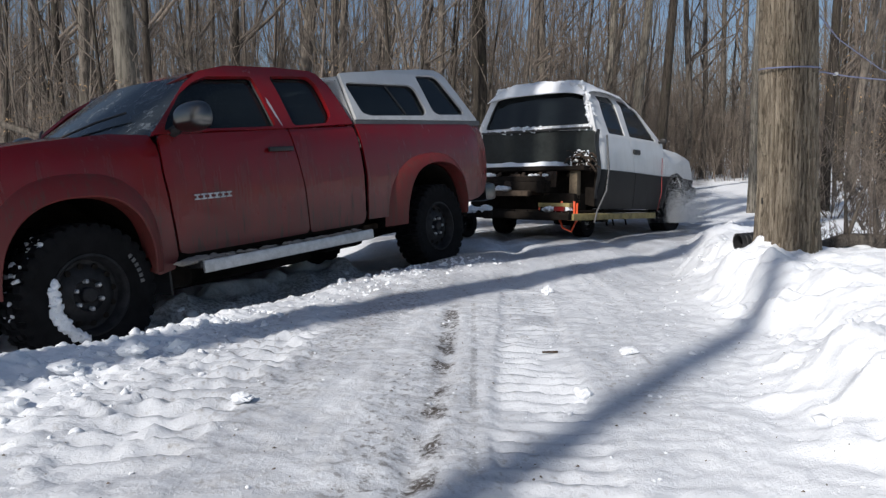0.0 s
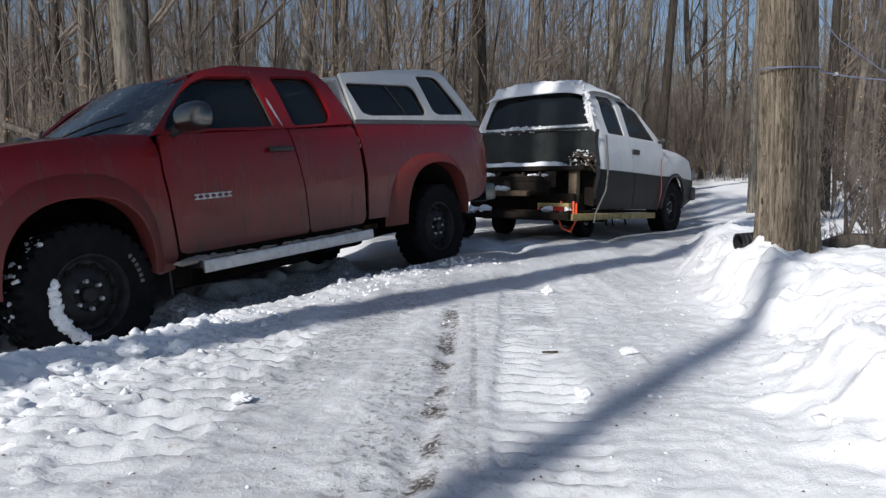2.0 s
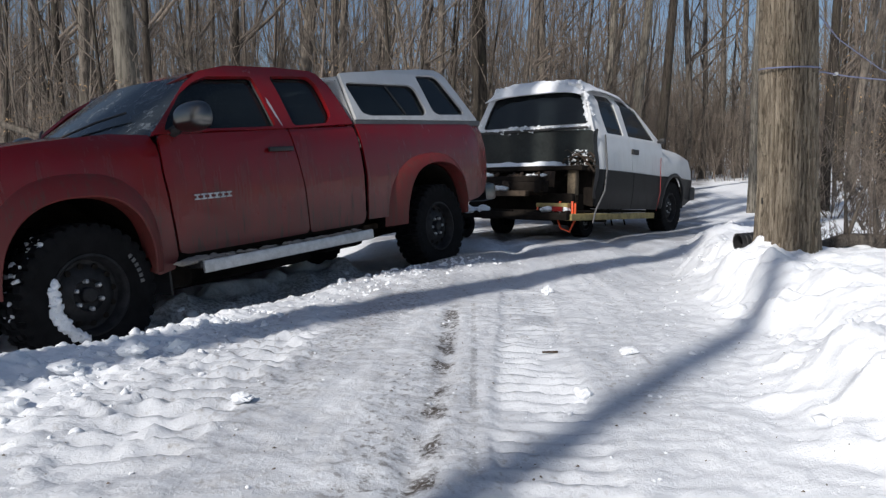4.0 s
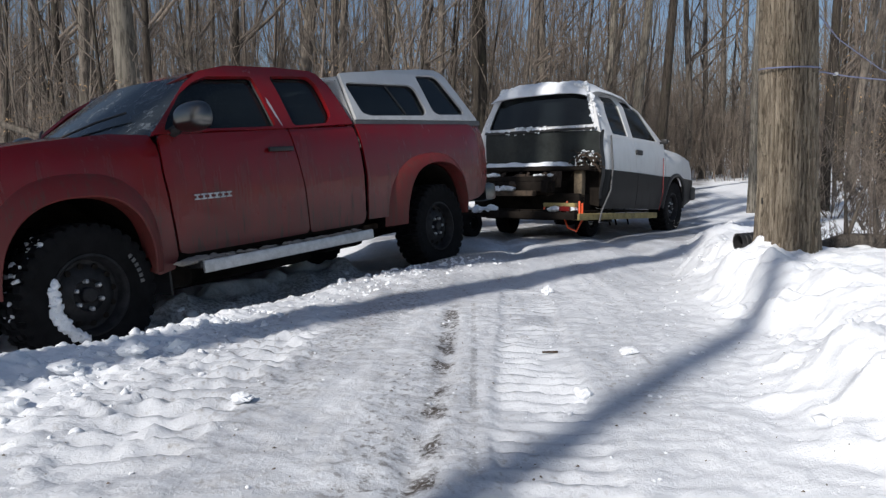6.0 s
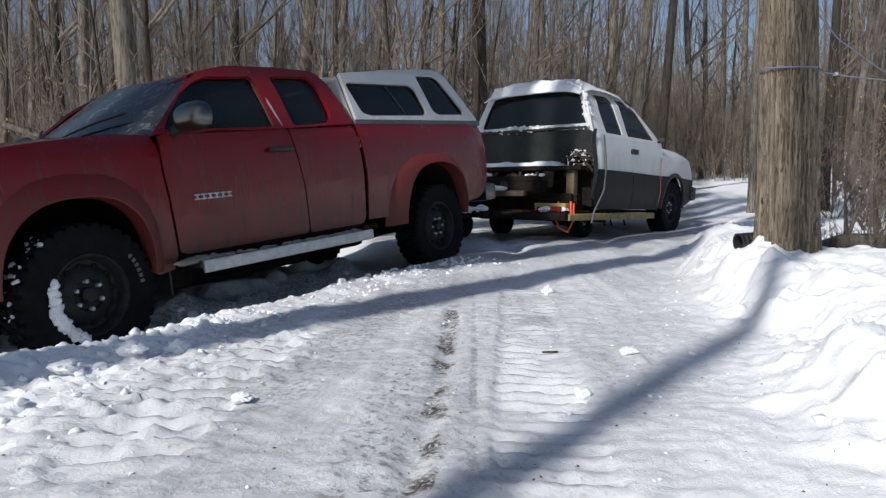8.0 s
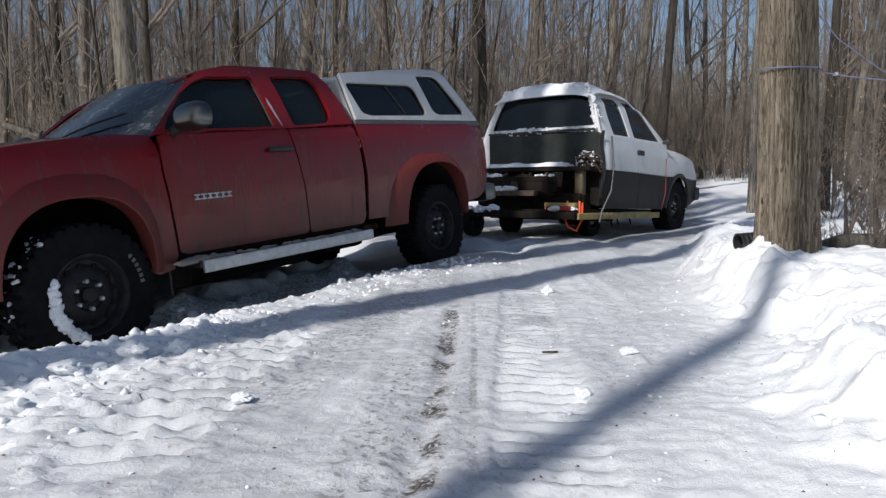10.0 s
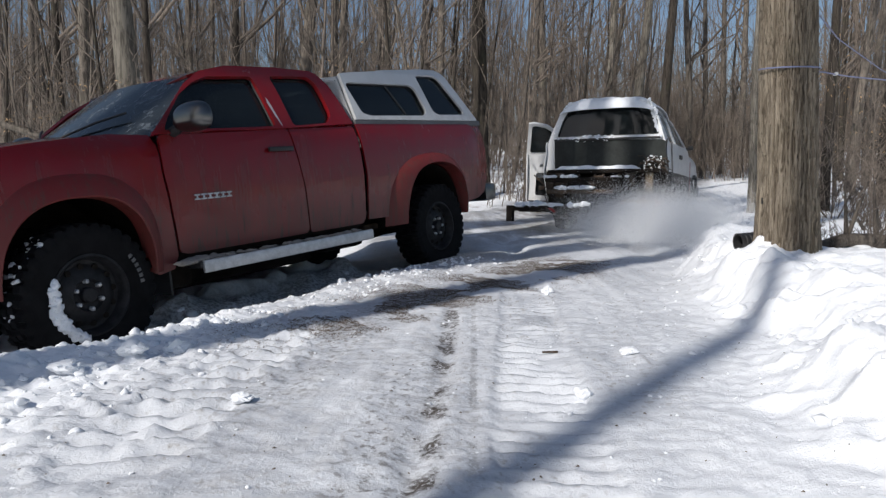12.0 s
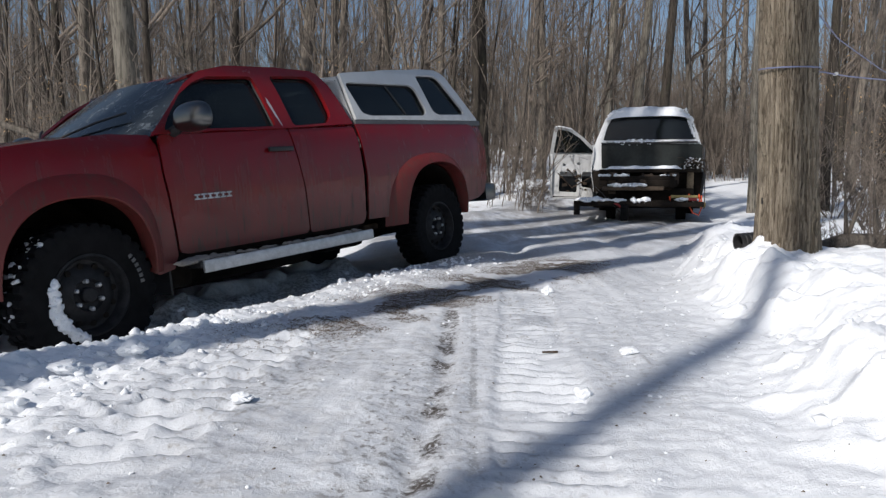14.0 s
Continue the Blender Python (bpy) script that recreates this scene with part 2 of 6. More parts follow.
LATTICE = RNG.random((256, 256))


def value_noise(x, y, scale):
    x, y = np.asarray(x) * scale, np.asarray(y) * scale
    i, j = np.floor(x).astype(int), np.floor(y).astype(int)
    fx, fy = x - i, y - j
    fx, fy = fx * fx * (3 - 2 * fx), fy * fy * (3 - 2 * fy)
    a, b = LATTICE[i % 256, j % 256], LATTICE[(i + 1) % 256, j % 256]
    c, d = LATTICE[i % 256, (j + 1) % 256], LATTICE[(i + 1) % 256, (j + 1) % 256]
    return (a * (1 - fx) + b * fx) * (1 - fy) + (c * (1 - fx) + d * fx) * fy - 0.5


def fbm(x, y, scale, octaves=4, gain=0.5):
    out, amp = 0.0, 1.0
    for k in range(octaves):
        c, s = math.cos(0.7 + 1.1 * k), math.sin(0.7 + 1.1 * k)
        out = out + amp * value_noise(x * c - y * s + 17.3 * k, x * s + y * c - 9.1 * k, scale * 2 ** k)
        amp *= gain
    return out


def step01(t):
    t = np.clip(t, 0, 1)
    return t * t * (3 - 2 * t)


# edges of the lane: (along, across)
RIGHT_Y = [-5, 1.0, 1.4, 2.4, 3.5, 4.2, 5.6, 8.0, 11.0, 16.0, 24.0, 40.0, 80.0]
RIGHT_X = [0.2, 0.82, 0.95, 1.20, 1.38, 1.52, 1.98, 2.95, 4.6, 7.6, 12.2, 20.0, 42.0]
LEFT_Y = [-5, 1.2, 2.0, 2.8, 3.55, 4.2, 4.87, 5.8, 6.6, 7.3, 8.2, 9.0, 11.5, 16.0, 24.0, 40.0, 80.0]
LEFT_X = [-2.4, -1.42, -1.27, -1.13, -1.00, -0.66, -0.33, 0.17, 0.34, 0.12, -0.35, -0.70, 0.9, 3.6, 8.2, 15.5, 36.0]
TRUCK_AT, TRUCK_YAW = (-0.758, 6.845, -0.127), 235.84
TU = (math.cos(radians(TRUCK_YAW)), math.sin(radians(TRUCK_YAW)))
TV = (-TU[1], TU[0])


def ground_z(x, y, fine=True):
    x, y = np.asarray(x, float), np.asarray(y, float)
    right, left = x - np.interp(y, RIGHT_Y, RIGHT_X), np.interp(y, LEFT_Y, LEFT_X) - x
    # the lie of the land: level lane, gently rising woods
    far = np.hypot(x, y)
    land = 0.030 * np.maximum(0, y - 10.5) + 0.050 * np.maximum(0, y - 14.5) + 0.35 * fbm(x, y, 0.07, 3) * step01((far - 14) / 20)
    z = land
    near = step01((13 - y) / 4)
    # snow bank to the right of the lane
    lump = fbm(x, y, 3.0, 4, 0.55)
    heap = np.maximum(0, fbm(x, y, 2.3, 3, 0.5) + 0.08)
    bank_h = 0.16 + 0.09 * np.exp(-((y - 3.7) / 0.9) ** 2) - 0.03 * step01((y - 6) / 4)
    ragged = right + 0.08 + 0.30 * fbm(x, y, 2.1, 4, 0.6)
    bank = bank_h * step01(ragged / 0.40) + (0.10 * lump + 0.20 * heap) * step01((right + 0.02) / 0.25) * np.exp(-np.maximum(right, 0) / 0.9)
    bank = bank - 0.08 * step01((right - 0.9) / 1.6)
    bank = bank + 0.13 * np.exp(-((x - 1.66) / 0.24) ** 2 - ((y - 4.05) / 0.42) ** 2)
    z = z + np.where(right > -0.6, bank * (0.35 + 0.65 * near), 0)
    # left: a ridge pushed up by the plough, then the hollow where the red truck stands
    u = (x - TRUCK_AT[0]) * TU[0] + (y - TRUCK_AT[1]) * TU[1]
    v = (x - TRUCK_AT[0]) * TV[0] + (y - TRUCK_AT[1]) * TV[1]
    uc, vc = np.clip(u, -1.2, 4.6), np.clip(v, -1.6, 1.2)
    hollow = TRUCK_AT[2] - 0.025 - 0.0747 * uc + 0.0606 * vc + 0.02 * step01((u - 2.4) / 0.6)
    hollow = hollow + 0.05 * fbm(x, y, 2.5, 3)
    hollow = hollow + 0.17 * step01((u - 0.45) / 0.25) * step01((2.95 - u) / 0.2) * step01((v + 1.1) / 0.3) * step01((0.72 - v) / 0.35) * (0.85 + 0.8 * fbm(x, y, 5.0, 3))
    inside = step01((left - 0.05) / 0.75) * step01((9.5 - y) / 2.0)
    woods_l = 0.10 + 0.25 * fbm(x, y, 0.25, 3)
    away = step01((np.hypot(np.clip(u - 1.4, -9, 9) / 3.4, v / 1.7) - 1.0) / 0.6)
    z = z + inside * (hollow * (1 - away) + woods_l * away)
    ridge = 0.014 * np.exp(-((left - 0.02) / 0.16) ** 2) * step01((5.6 - y) / 2.2) * (0.75 + 1.1 * fbm(x, y, 1.9, 3))
    z = z - 0.03 * step01((left + 0.35) / 0.35) * step01((5.2 - y) / 1.5) + ridge + 0.032 * lump * np.exp(-((left - 0.15) / 0.40) ** 2) * step01((6.5 - y) / 2.0)
    # snow heaped before the front wheel
    z = z + 0.065 * np.exp(-((x + 1.62) / 0.30) ** 2 - ((y - 2.62) / 0.28) ** 2) + 0.010 * np.exp(-((x + 1.28) / 0.22) ** 2 - ((y - 2.95) / 0.25) ** 2)
    woods = step01((left - 0.2) / 0.8) * step01((y - 8.5) / 2.0)
    z = z + woods * (0.16 + 0.16 * fbm(x, y, 0.9, 4))
    if not fine:
        return z
    lane = step01((0.35 - right) / 0.4) * step01((0.25 - left) / 0.4)
    z = z + lane * (0.018 * fbm(x, y, 1.3, 3) + 0.008 * fbm(x, y, 6.0, 3, 0.6) * step01((9 - y) / 4) + 0.007 * fbm(x, y, 30.0, 3, 0.8))
    # scrapes drawn along the lane
    z = z + lane * 0.009 * fbm(x - 0.06 * y, 0.10 * y, 13.0, 3, 0.6) * step01((9 - y) / 4)
    # ruts running along the lane
    mid = np.interp(y, RIGHT_Y, RIGHT_X) * 0.5 + np.interp(y, LEFT_Y, LEFT_X) * 0.5
    for at, depth, wide in ((-0.62, 0.05, 0.14), (0.66, 0.045, 0.15)):
        z = z - lane * depth * np.exp(-((x - mid - at) / wide) ** 2) * step01((y - 5.0) / 2.5)
    # lugged tyre prints in the lane
    def prints(z, cx, half, pitch, slant, y0, y1, depth):
        off = (x - cx) / half
        band = step01((1 - np.abs(off)) / 0.18) * step01((y - y0) / 0.3) * step01((y1 - y) / 0.4)
        bars = np.tanh(2.2 * np.sin(math.tau * (y + slant * (x - cx) + 0.008 * fbm(x, y, 3.0, 2)) / pitch))
        keep = step01((fbm(x, y, 3.2, 3) + 0.36) / 0.35) * (0.75 + 0.8 * fbm(x, y, 14.0, 2))
        return z + band * (depth * bars * keep - 0.012)
    z = prints(z, 0.262 + 0.095 * np.maximum(y - 1.7, 0), 0.150, 0.082, 0.06, 0.9, 4.8, 0.011)
    z = prints(z, -0.76 + 0.045 * (y - 1.5), 0.16, 0.112, -0.22, 1.3, 3.2, 0.022)
    rough = step01((-0.28 - x) / 0.35) * step01((4.2 - y) / 1.0) * step01((left + 1.0) / 0.5)
    z = z + rough * (0.024 * np.maximum(0, fbm(x, y, 17.0, 3, 0.7)) + 0.013 * fbm(x, y, 32.0, 2, 0.7))
    z = prints(z, 0.56 - 0.03 * (y - 1.2), 0.11, 0.085, 0.1, 0.6, 1.6, 0.006)
    # narrow scraped rut with frozen dirt
    rut = -0.055 + 0.045 * (y - 1.35) + 0.02 * np.sin(3 * y)
    z = z - 0.016 * np.exp(-((x - rut) / 0.045) ** 2) * step01((4.5 - y) / 1.0) - 0.005 * np.exp(-((x - rut - 0.11) / 0.03) ** 2) * step01((4.5 - y) / 1.0)
    # broken crusts on the banks
    crust = step01((right + 0.15) / 0.3) * np.exp(-np.maximum(right, 0) / 1.6) + np.exp(-((left - 0.1) / 0.45) ** 2) * step01((7 - y) / 2)
    z = z + np.where(right > -0.3, 0.72, 0.48) * crust * (0.075 * np.abs(fbm(x, y, 6.0, 5, 0.65)) + 0.022 * fbm(x, y, 26.0, 3, 0.7))
    return z


def gz(x, y):
    return float(ground_z(np.array([x]), np.array([y]))[0])


def graded(lo, hi, fine_lo, fine_hi, fine_step, growth=1.12):
    out = list(np.arange(fine_lo, fine_hi, fine_step))
    step, at = fine_step, fine_hi
    while at < hi:
        out.append(at)
        step *= growth
        at += step
    out.append(hi)
    step, at = fine_step, fine_lo - fine_step
    low = []
    while at > lo:
        low.append(at)
        step *= growth
        at -= step
    low.append(lo)
    return np.array(low[::-1] + out)


def snow_ground():
    xs = graded(-260, 260, -1.9, 1.9, 0.018, 1.04)
    ys = graded(-60, 420, 1.2, 4.4, 0.0125, 1.025)
    gx, gy = np.meshgrid(xs, ys)
    zz = ground_z(gx.ravel(), gy.ravel())
    n, m = len(xs), len(ys)
    verts = np.stack([gx.ravel(), gy.ravel(), zz], 1)
    idx = np.arange(n * m).reshape(m, n)
    faces = np.stack([idx[:-1, :-1].ravel(), idx[:-1, 1:].ravel(), idx[1:, 1:].ravel(), idx[1:, :-1].ravel()], 1)
    n_ = Nodes("packed_and_loose_snow")
    x, y, z = n_.xyz()
    lump = n_.noise(9.0, 6.0, 0.65)
    grain = n_.noise(90.0, 5.0, 0.7)
    spots = n_.noise(38.0, 4.0, 0.6)
    patch = n_.noise(1.7, 5.0, 0.6, None, 0.6)
    streaks = n_.noise(3.2, 5.0, 0.65, n_.stretched((1.0, 0.22, 1.0)))
    # packed lane: greyer and icy in patches
    lane = n_.math("MULTIPLY", n_.ramp(n_.math("SUBTRACT", n_.math("MULTIPLY", y, 0.38), n_.math("SUBTRACT", x, 0.10)), -0.15, 0.45), n_.math("MULTIPLY", n_.ramp(x, -1.25, -0.75), n_.ramp(n_.math("SUBTRACT", x, n_.math("MULTIPLY", n_.math("SUBTRACT", y, 9.0), 0.40)), -1.25, -0.6)))
    ice = n_.math("MULTIPLY", lane, n_.ramp(n_.math("ADD", n_.math("MULTIPLY", patch, 0.5), n_.math("MULTIPLY", streaks, 0.5)), 0.40, 0.62))
    tone = n_.mix(n_.ramp(lump, 0.3, 0.7), (0.83, 0.85, 0.885), (0.91, 0.93, 0.955))
    tone = n_.mix(n_.math("MULTIPLY", lane, 0.60), tone, (0.58, 0.60, 0.635))
    tone = n_.mix(n_.math("MULTIPLY", ice, 0.55), tone, (0.46, 0.48, 0.52))
    worn = n_.math("MULTIPLY", lane, n_.math("MULTIPLY", n_.ramp(y, 6.5, 9.5), n_.ramp(n_.math("ADD", patch, streaks), 0.75, 1.15)))
    tone = n_.mix(n_.math("MULTIPLY", worn, 0.85), tone, (0.30, 0.295, 0.30))
    # grit trodden into the lane
    grit = n_.math("MULTIPLY", lane, n_.math("MULTIPLY", n_.ramp(spots, 0.52, 0.70), n_.ramp(streaks, 0.38, 0.60)))
    tone = n_.mix(n_.math("MULTIPLY", grit, 0.55), tone, (0.20, 0.165, 0.13))
    # frozen dirt in the scraped rut
    def along(offset, slope, wide, noise_amount, y0, y1):
        middle = n_.math("ADD", offset, n_.math("MULTIPLY", n_.math("SUBTRACT", y, 1.35), slope))
        away = n_.math("ABSOLUTE", n_.math("SUBTRACT", x, middle))
        away = n_.math("ADD", away, n_.math("MULTIPLY", n_.math("SUBTRACT", spots, 0.5), noise_amount))
        return n_.math("MULTIPLY", n_.math("SUBTRACT", 1.0, n_.ramp(away, wide * 0.35, wide)), n_.math("MULTIPLY", n_.ramp(y, y0 - 0.3, y0), n_.math("SUBTRACT", 1.0, n_.ramp(y, y1, y1 + 0.5))))
    broken = n_.math("MULTIPLY", n_.ramp(n_.noise(6.5, 5.0, 0.7), 0.42, 0.56), n_.ramp(n_.noise(70.0, 4.0, 0.7), 0.36, 0.52))
    dirt = n_.math("MULTIPLY", along(-0.05, 0.045, 0.050, 0.11, 0.8, 3.4), broken)
    dirt = n_.math("ADD", dirt, n_.math("MULTIPLY", along(0.06, 0.045, 0.016, 0.05, 1.6, 3.6), n_.math("MULTIPLY", broken, 0.5)), True)
    dirt = n_.math("ADD", dirt, n_.math("MULTIPLY", along(-0.16, 0.03, 0.18, 0.3, 0.9, 2.2), n_.math("MULTIPLY", n_.ramp(spots, 0.5, 0.68), 0.6)), True)
    dirt = n_.math("ADD", dirt, n_.math("MULTIPLY", along(-0.62, 0.16, 0.22, 0.25, 2.0, 5.2), n_.math("MULTIPLY", n_.ramp(spots, 0.45, 0.66), 0.42)), True)
    # dirty snow by and under the red truck, its shade put into the colour
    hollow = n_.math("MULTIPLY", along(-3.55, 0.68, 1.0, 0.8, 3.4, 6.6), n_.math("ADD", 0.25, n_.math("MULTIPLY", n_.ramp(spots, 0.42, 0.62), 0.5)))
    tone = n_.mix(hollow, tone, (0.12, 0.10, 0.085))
    grime = n_.math("MULTIPLY", along(-0.28, 0.06, 0.55, 0.5, 0.9, 4.2), n_.ramp(n_.noise(11.0, 6.0, 0.7), 0.40, 0.68))
    tone = n_.mix(n_.math("MULTIPLY", grime, 0.22), tone, (0.27, 0.235, 0.20))
    tone = n_.mix(n_.math("MULTIPLY", dirt, 0.95), tone, (0.055, 0.042, 0.032))
    # leaf litter and bark showing through farther off in the woods
    woods = n_.math("MULTIPLY", n_.ramp(y, 9.0, 16.0), n_.ramp(n_.noise(2.4, 6.0, 0.7), 0.52, 0.66))
    woods = n_.math("MULTIPLY", woods, n_.ramp(n_.math("ABSOLUTE", n_.math("SUBTRACT", x, n_.math("MULTIPLY", y, 0.36))), 1.6, 3.0))
    tone = n_.mix(n_.math("MULTIPLY", woods, 0.55), tone, (0.20, 0.15, 0.10))
    rough = n_.math("SUBTRACT", 0.78, n_.math("MULTIPLY", ice, 0.38))
    crumbs = n_.ramp(n_.noise(55.0, 4.0, 0.6), 0.52, 0.68)
    height = n_.math("ADD", n_.math("MULTIPLY", lump, 0.30), n_.math("ADD", n_.math("MULTIPLY", grain, 0.48), n_.math("ADD", n_.math("MULTIPLY", spots, 0.25), n_.math("MULTIPLY", crumbs, 0.14))))
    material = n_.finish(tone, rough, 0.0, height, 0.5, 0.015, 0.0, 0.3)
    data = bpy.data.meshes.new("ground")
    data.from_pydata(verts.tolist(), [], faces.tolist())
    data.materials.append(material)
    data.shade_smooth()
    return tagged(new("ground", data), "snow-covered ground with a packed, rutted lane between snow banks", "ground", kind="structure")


snow_ground()


# ---- wheels ----
def wheel(parent, at, side, radius, width, rim_radius, name="wheel", letters=False, worn=True):
    """A lugged tyre on a dark steel rim; side +1 faces +y."""
    hub = new(name)
    hub.empty_display_size = 0.1
    hub.parent = parent
    hub.location = at
    turn = Matrix.Diagonal((1, side, 1, 1))
    w = width / 2
    bm = bmesh.new()
    steps = 34 * 6
    # rows across the tyre: radius and place in the grooves, radius and place on a lug, lug phase
    half = [(0.955, 0.02, 0.955, 0.02, 0), (0.955, 0.05, 1.0, 0.05, 0), (0.955, 0.42, 1.0, 0.42, 0), (0.955, 0.44, 0.955, 0.44, 0), (0.955, 0.50, 0.955, 0.50, 3),
            (0.955, 0.52, 1.0, 0.52, 3), (0.950, 0.95, 0.992, 0.97, 3), (0.93, 0.98, 0.965, 1.02, 3), (0.87, 1.02, 0.87, 1.055, 3), (0.855, 1.03, 0.855, 1.03, 3), (0.80, 1.04, 0.80, 1.04, 0)]
    rows = [(rim_radius * 0.98, -w * 0.72, rim_radius * 0.98, -w * 0.72, 0), (rim_radius * 1.08, -w * 0.92, rim_radius * 1.08, -w * 0.92, 0)]
    rows += [(radius * p, -w * q, radius * r, -w * t, ph + 1) for p, q, r, t, ph in half[::-1]]
    rows += [(radius * p, w * q, radius * r, w * t, ph) for p, q, r, t, ph in half]
    rows += [(rim_radius * 1.08, w * 0.92, rim_radius * 1.08, w * 0.92, 0), (rim_radius * 0.98, w * 0.72, rim_radius * 0.98, w * 0.72, 0)]
    rings = []
    for p, q, r, t, ph in rows:
        ring = []
        for k in range(steps):
            lug = (k + ph) % 6 < 4
            rr, aa, th = (r, t, k * math.tau / steps) if lug else (p, q, k * math.tau / steps)
            ring.append(bm.verts.new(turn @ Vector((rr * math.cos(th), aa, rr * math.sin(th)))))
        rings.append(ring)
    for one, two in zip(rings, rings[1:]):
        for k in range(steps):
            bm.faces.new((one[k], one[(k + 1) % steps], two[(k + 1) % steps], two[k]))
    bmesh.ops.recalc_face_normals(bm, faces=bm.faces)
    tyre = part("tyre", bm, M["rubber"], hub)
    if letters:
        for start, count in ((12, 9), (150, 6)):
            bm = bmesh.new()
            for k in range(count):
                a = start + k * 6.2
                m = turn @ pose(0, 0, 0, 0, a, 0)
                box(bm, (radius * 0.735, w * 1.02, -0.010), (radius * 0.80, w * 1.045, 0.010), 0.002, m)
                box(bm, (radius * 0.755, w * 1.03, -0.0045), (radius * 0.782, w * 1.052, 0.0045), 0.001, m)
            part("lettering", bm, M["white_letter"], tyre, "raised grey-white lettering bars on the sidewall")
    bm = bmesh.new()
    r = rim_radius
    lathe(bm, [(r * 1.02, w * 0.74), (r * 1.05, w * 0.90), (r * 0.99, w * 0.92), (r * 0.93, w * 0.80), (r * 0.88, w * 0.42), (r * 0.78, w * 0.40), (r * 0.62, w * 0.58), (r * 0.42, w * 0.66),
               (r * 0.36, w * 0.52), (r * 0.30, w * 0.50), (0.001, w * 0.50)], 48, turn)
    lathe(bm, [(r * 0.98, w * 0.74), (r * 0.98, -w * 0.8)], 32, turn)
    bmesh.ops.recalc_face_normals(bm, faces=bm.faces)
    rim = part("rim", bm, M["steel_rim"], hub, "dark steel rim")
    hole = None
    for k in range(12):
        m = turn @ pose(0, 0, 0, 0, k * 30, 0) @ Matrix.Translation((r * 0.74, w * 0.475, 0))
        if hole is None:
            bm = bmesh.new()
            lathe(bm, [(0.001, 0.006), (r * 0.075, 0.006), (r * 0.085, 0.0)], 10)
            hole = part("vent_hole", bm, M["under"], rim)
            one = hole
        else:
            one = new("vent_hole", hole.data)
            one.parent = rim
        one.matrix_basis = m
    bm = bmesh.new()
    lathe(bm, [(0.001, w * 0.80), (r * 0.17, w * 0.79), (r * 0.20, w * 0.74), (r * 0.205, w * 0.5)], 24, turn)
    part("hub_cap", bm, M["steel_rim"], rim)
    first = None
    for k in range(6):
        m = turn @ pose(0, 0, 0, 0, k * 60, 0) @ Matrix.Translation((r * 0.36, w * 0.5, 0))
        if first is None:
            bm = bmesh.new()
            lathe(bm, [(0.001, 0.034), (0.009, 0.032), (0.013, 0.026), (0.0135, 0.0)], 8)
            first = part("wheel_nut", bm, M["alu"], rim)
            nut = first
        else:
            nut = new("wheel_nut", first.data)
            nut.parent = rim
        nut.matrix_basis = m
    return hub


def snow_lumps(spots, seed, flat=0.6):
    """Clods of snow: (x, y, z, size) rough lumps joined in one mesh."""
    rnd = random.Random(seed)
    bm = bmesh.new()
    for x, y, z, s in spots:
        made = bmesh.ops.create_icosphere(bm, subdivisions=3 if s > 0.02 else 2 if s > 0.010 else 1, radius=s)["verts"]
        shift = Vector((rnd.random() * 50, rnd.random() * 50, rnd.random() * 50))
        squash = Vector((rnd.uniform(0.8, 1.3), rnd.uniform(0.8, 1.3), flat * rnd.uniform(0.8, 1.3)))
        for v in made:
            k = 1 + 0.60 * noise.noise(v.co / s * 0.9 + shift) + 0.34 * noise.noise(v.co / s * 2.4 + shift) + 0.20 * noise.noise(v.co / s * 5.5 + shift)
            v.co = Vector((x, y, z)) + Vector([v.co[i] * squash[i] * k for i in range(3)])
    return bm


# ---- the red pickup with its white cap ----
belly = line([0.3, 0.5, 0.62, 0.85, 1.05, 1.18, 1.24], [0.83, 0.855, 0.868, 0.885, 0.878, 0.862, 0.845])


def red_side(u, w):
    """Half width of the red body."""
    if w <= 1.22:
        v = belly(w)
    else:
        v = 0.848 - (w - 1.22) * 0.50 - 0.12 * max(0, w - 1.5)
    v -= 0.10 * smooth01((u - 3.1) / 1.0) ** 2
    return v


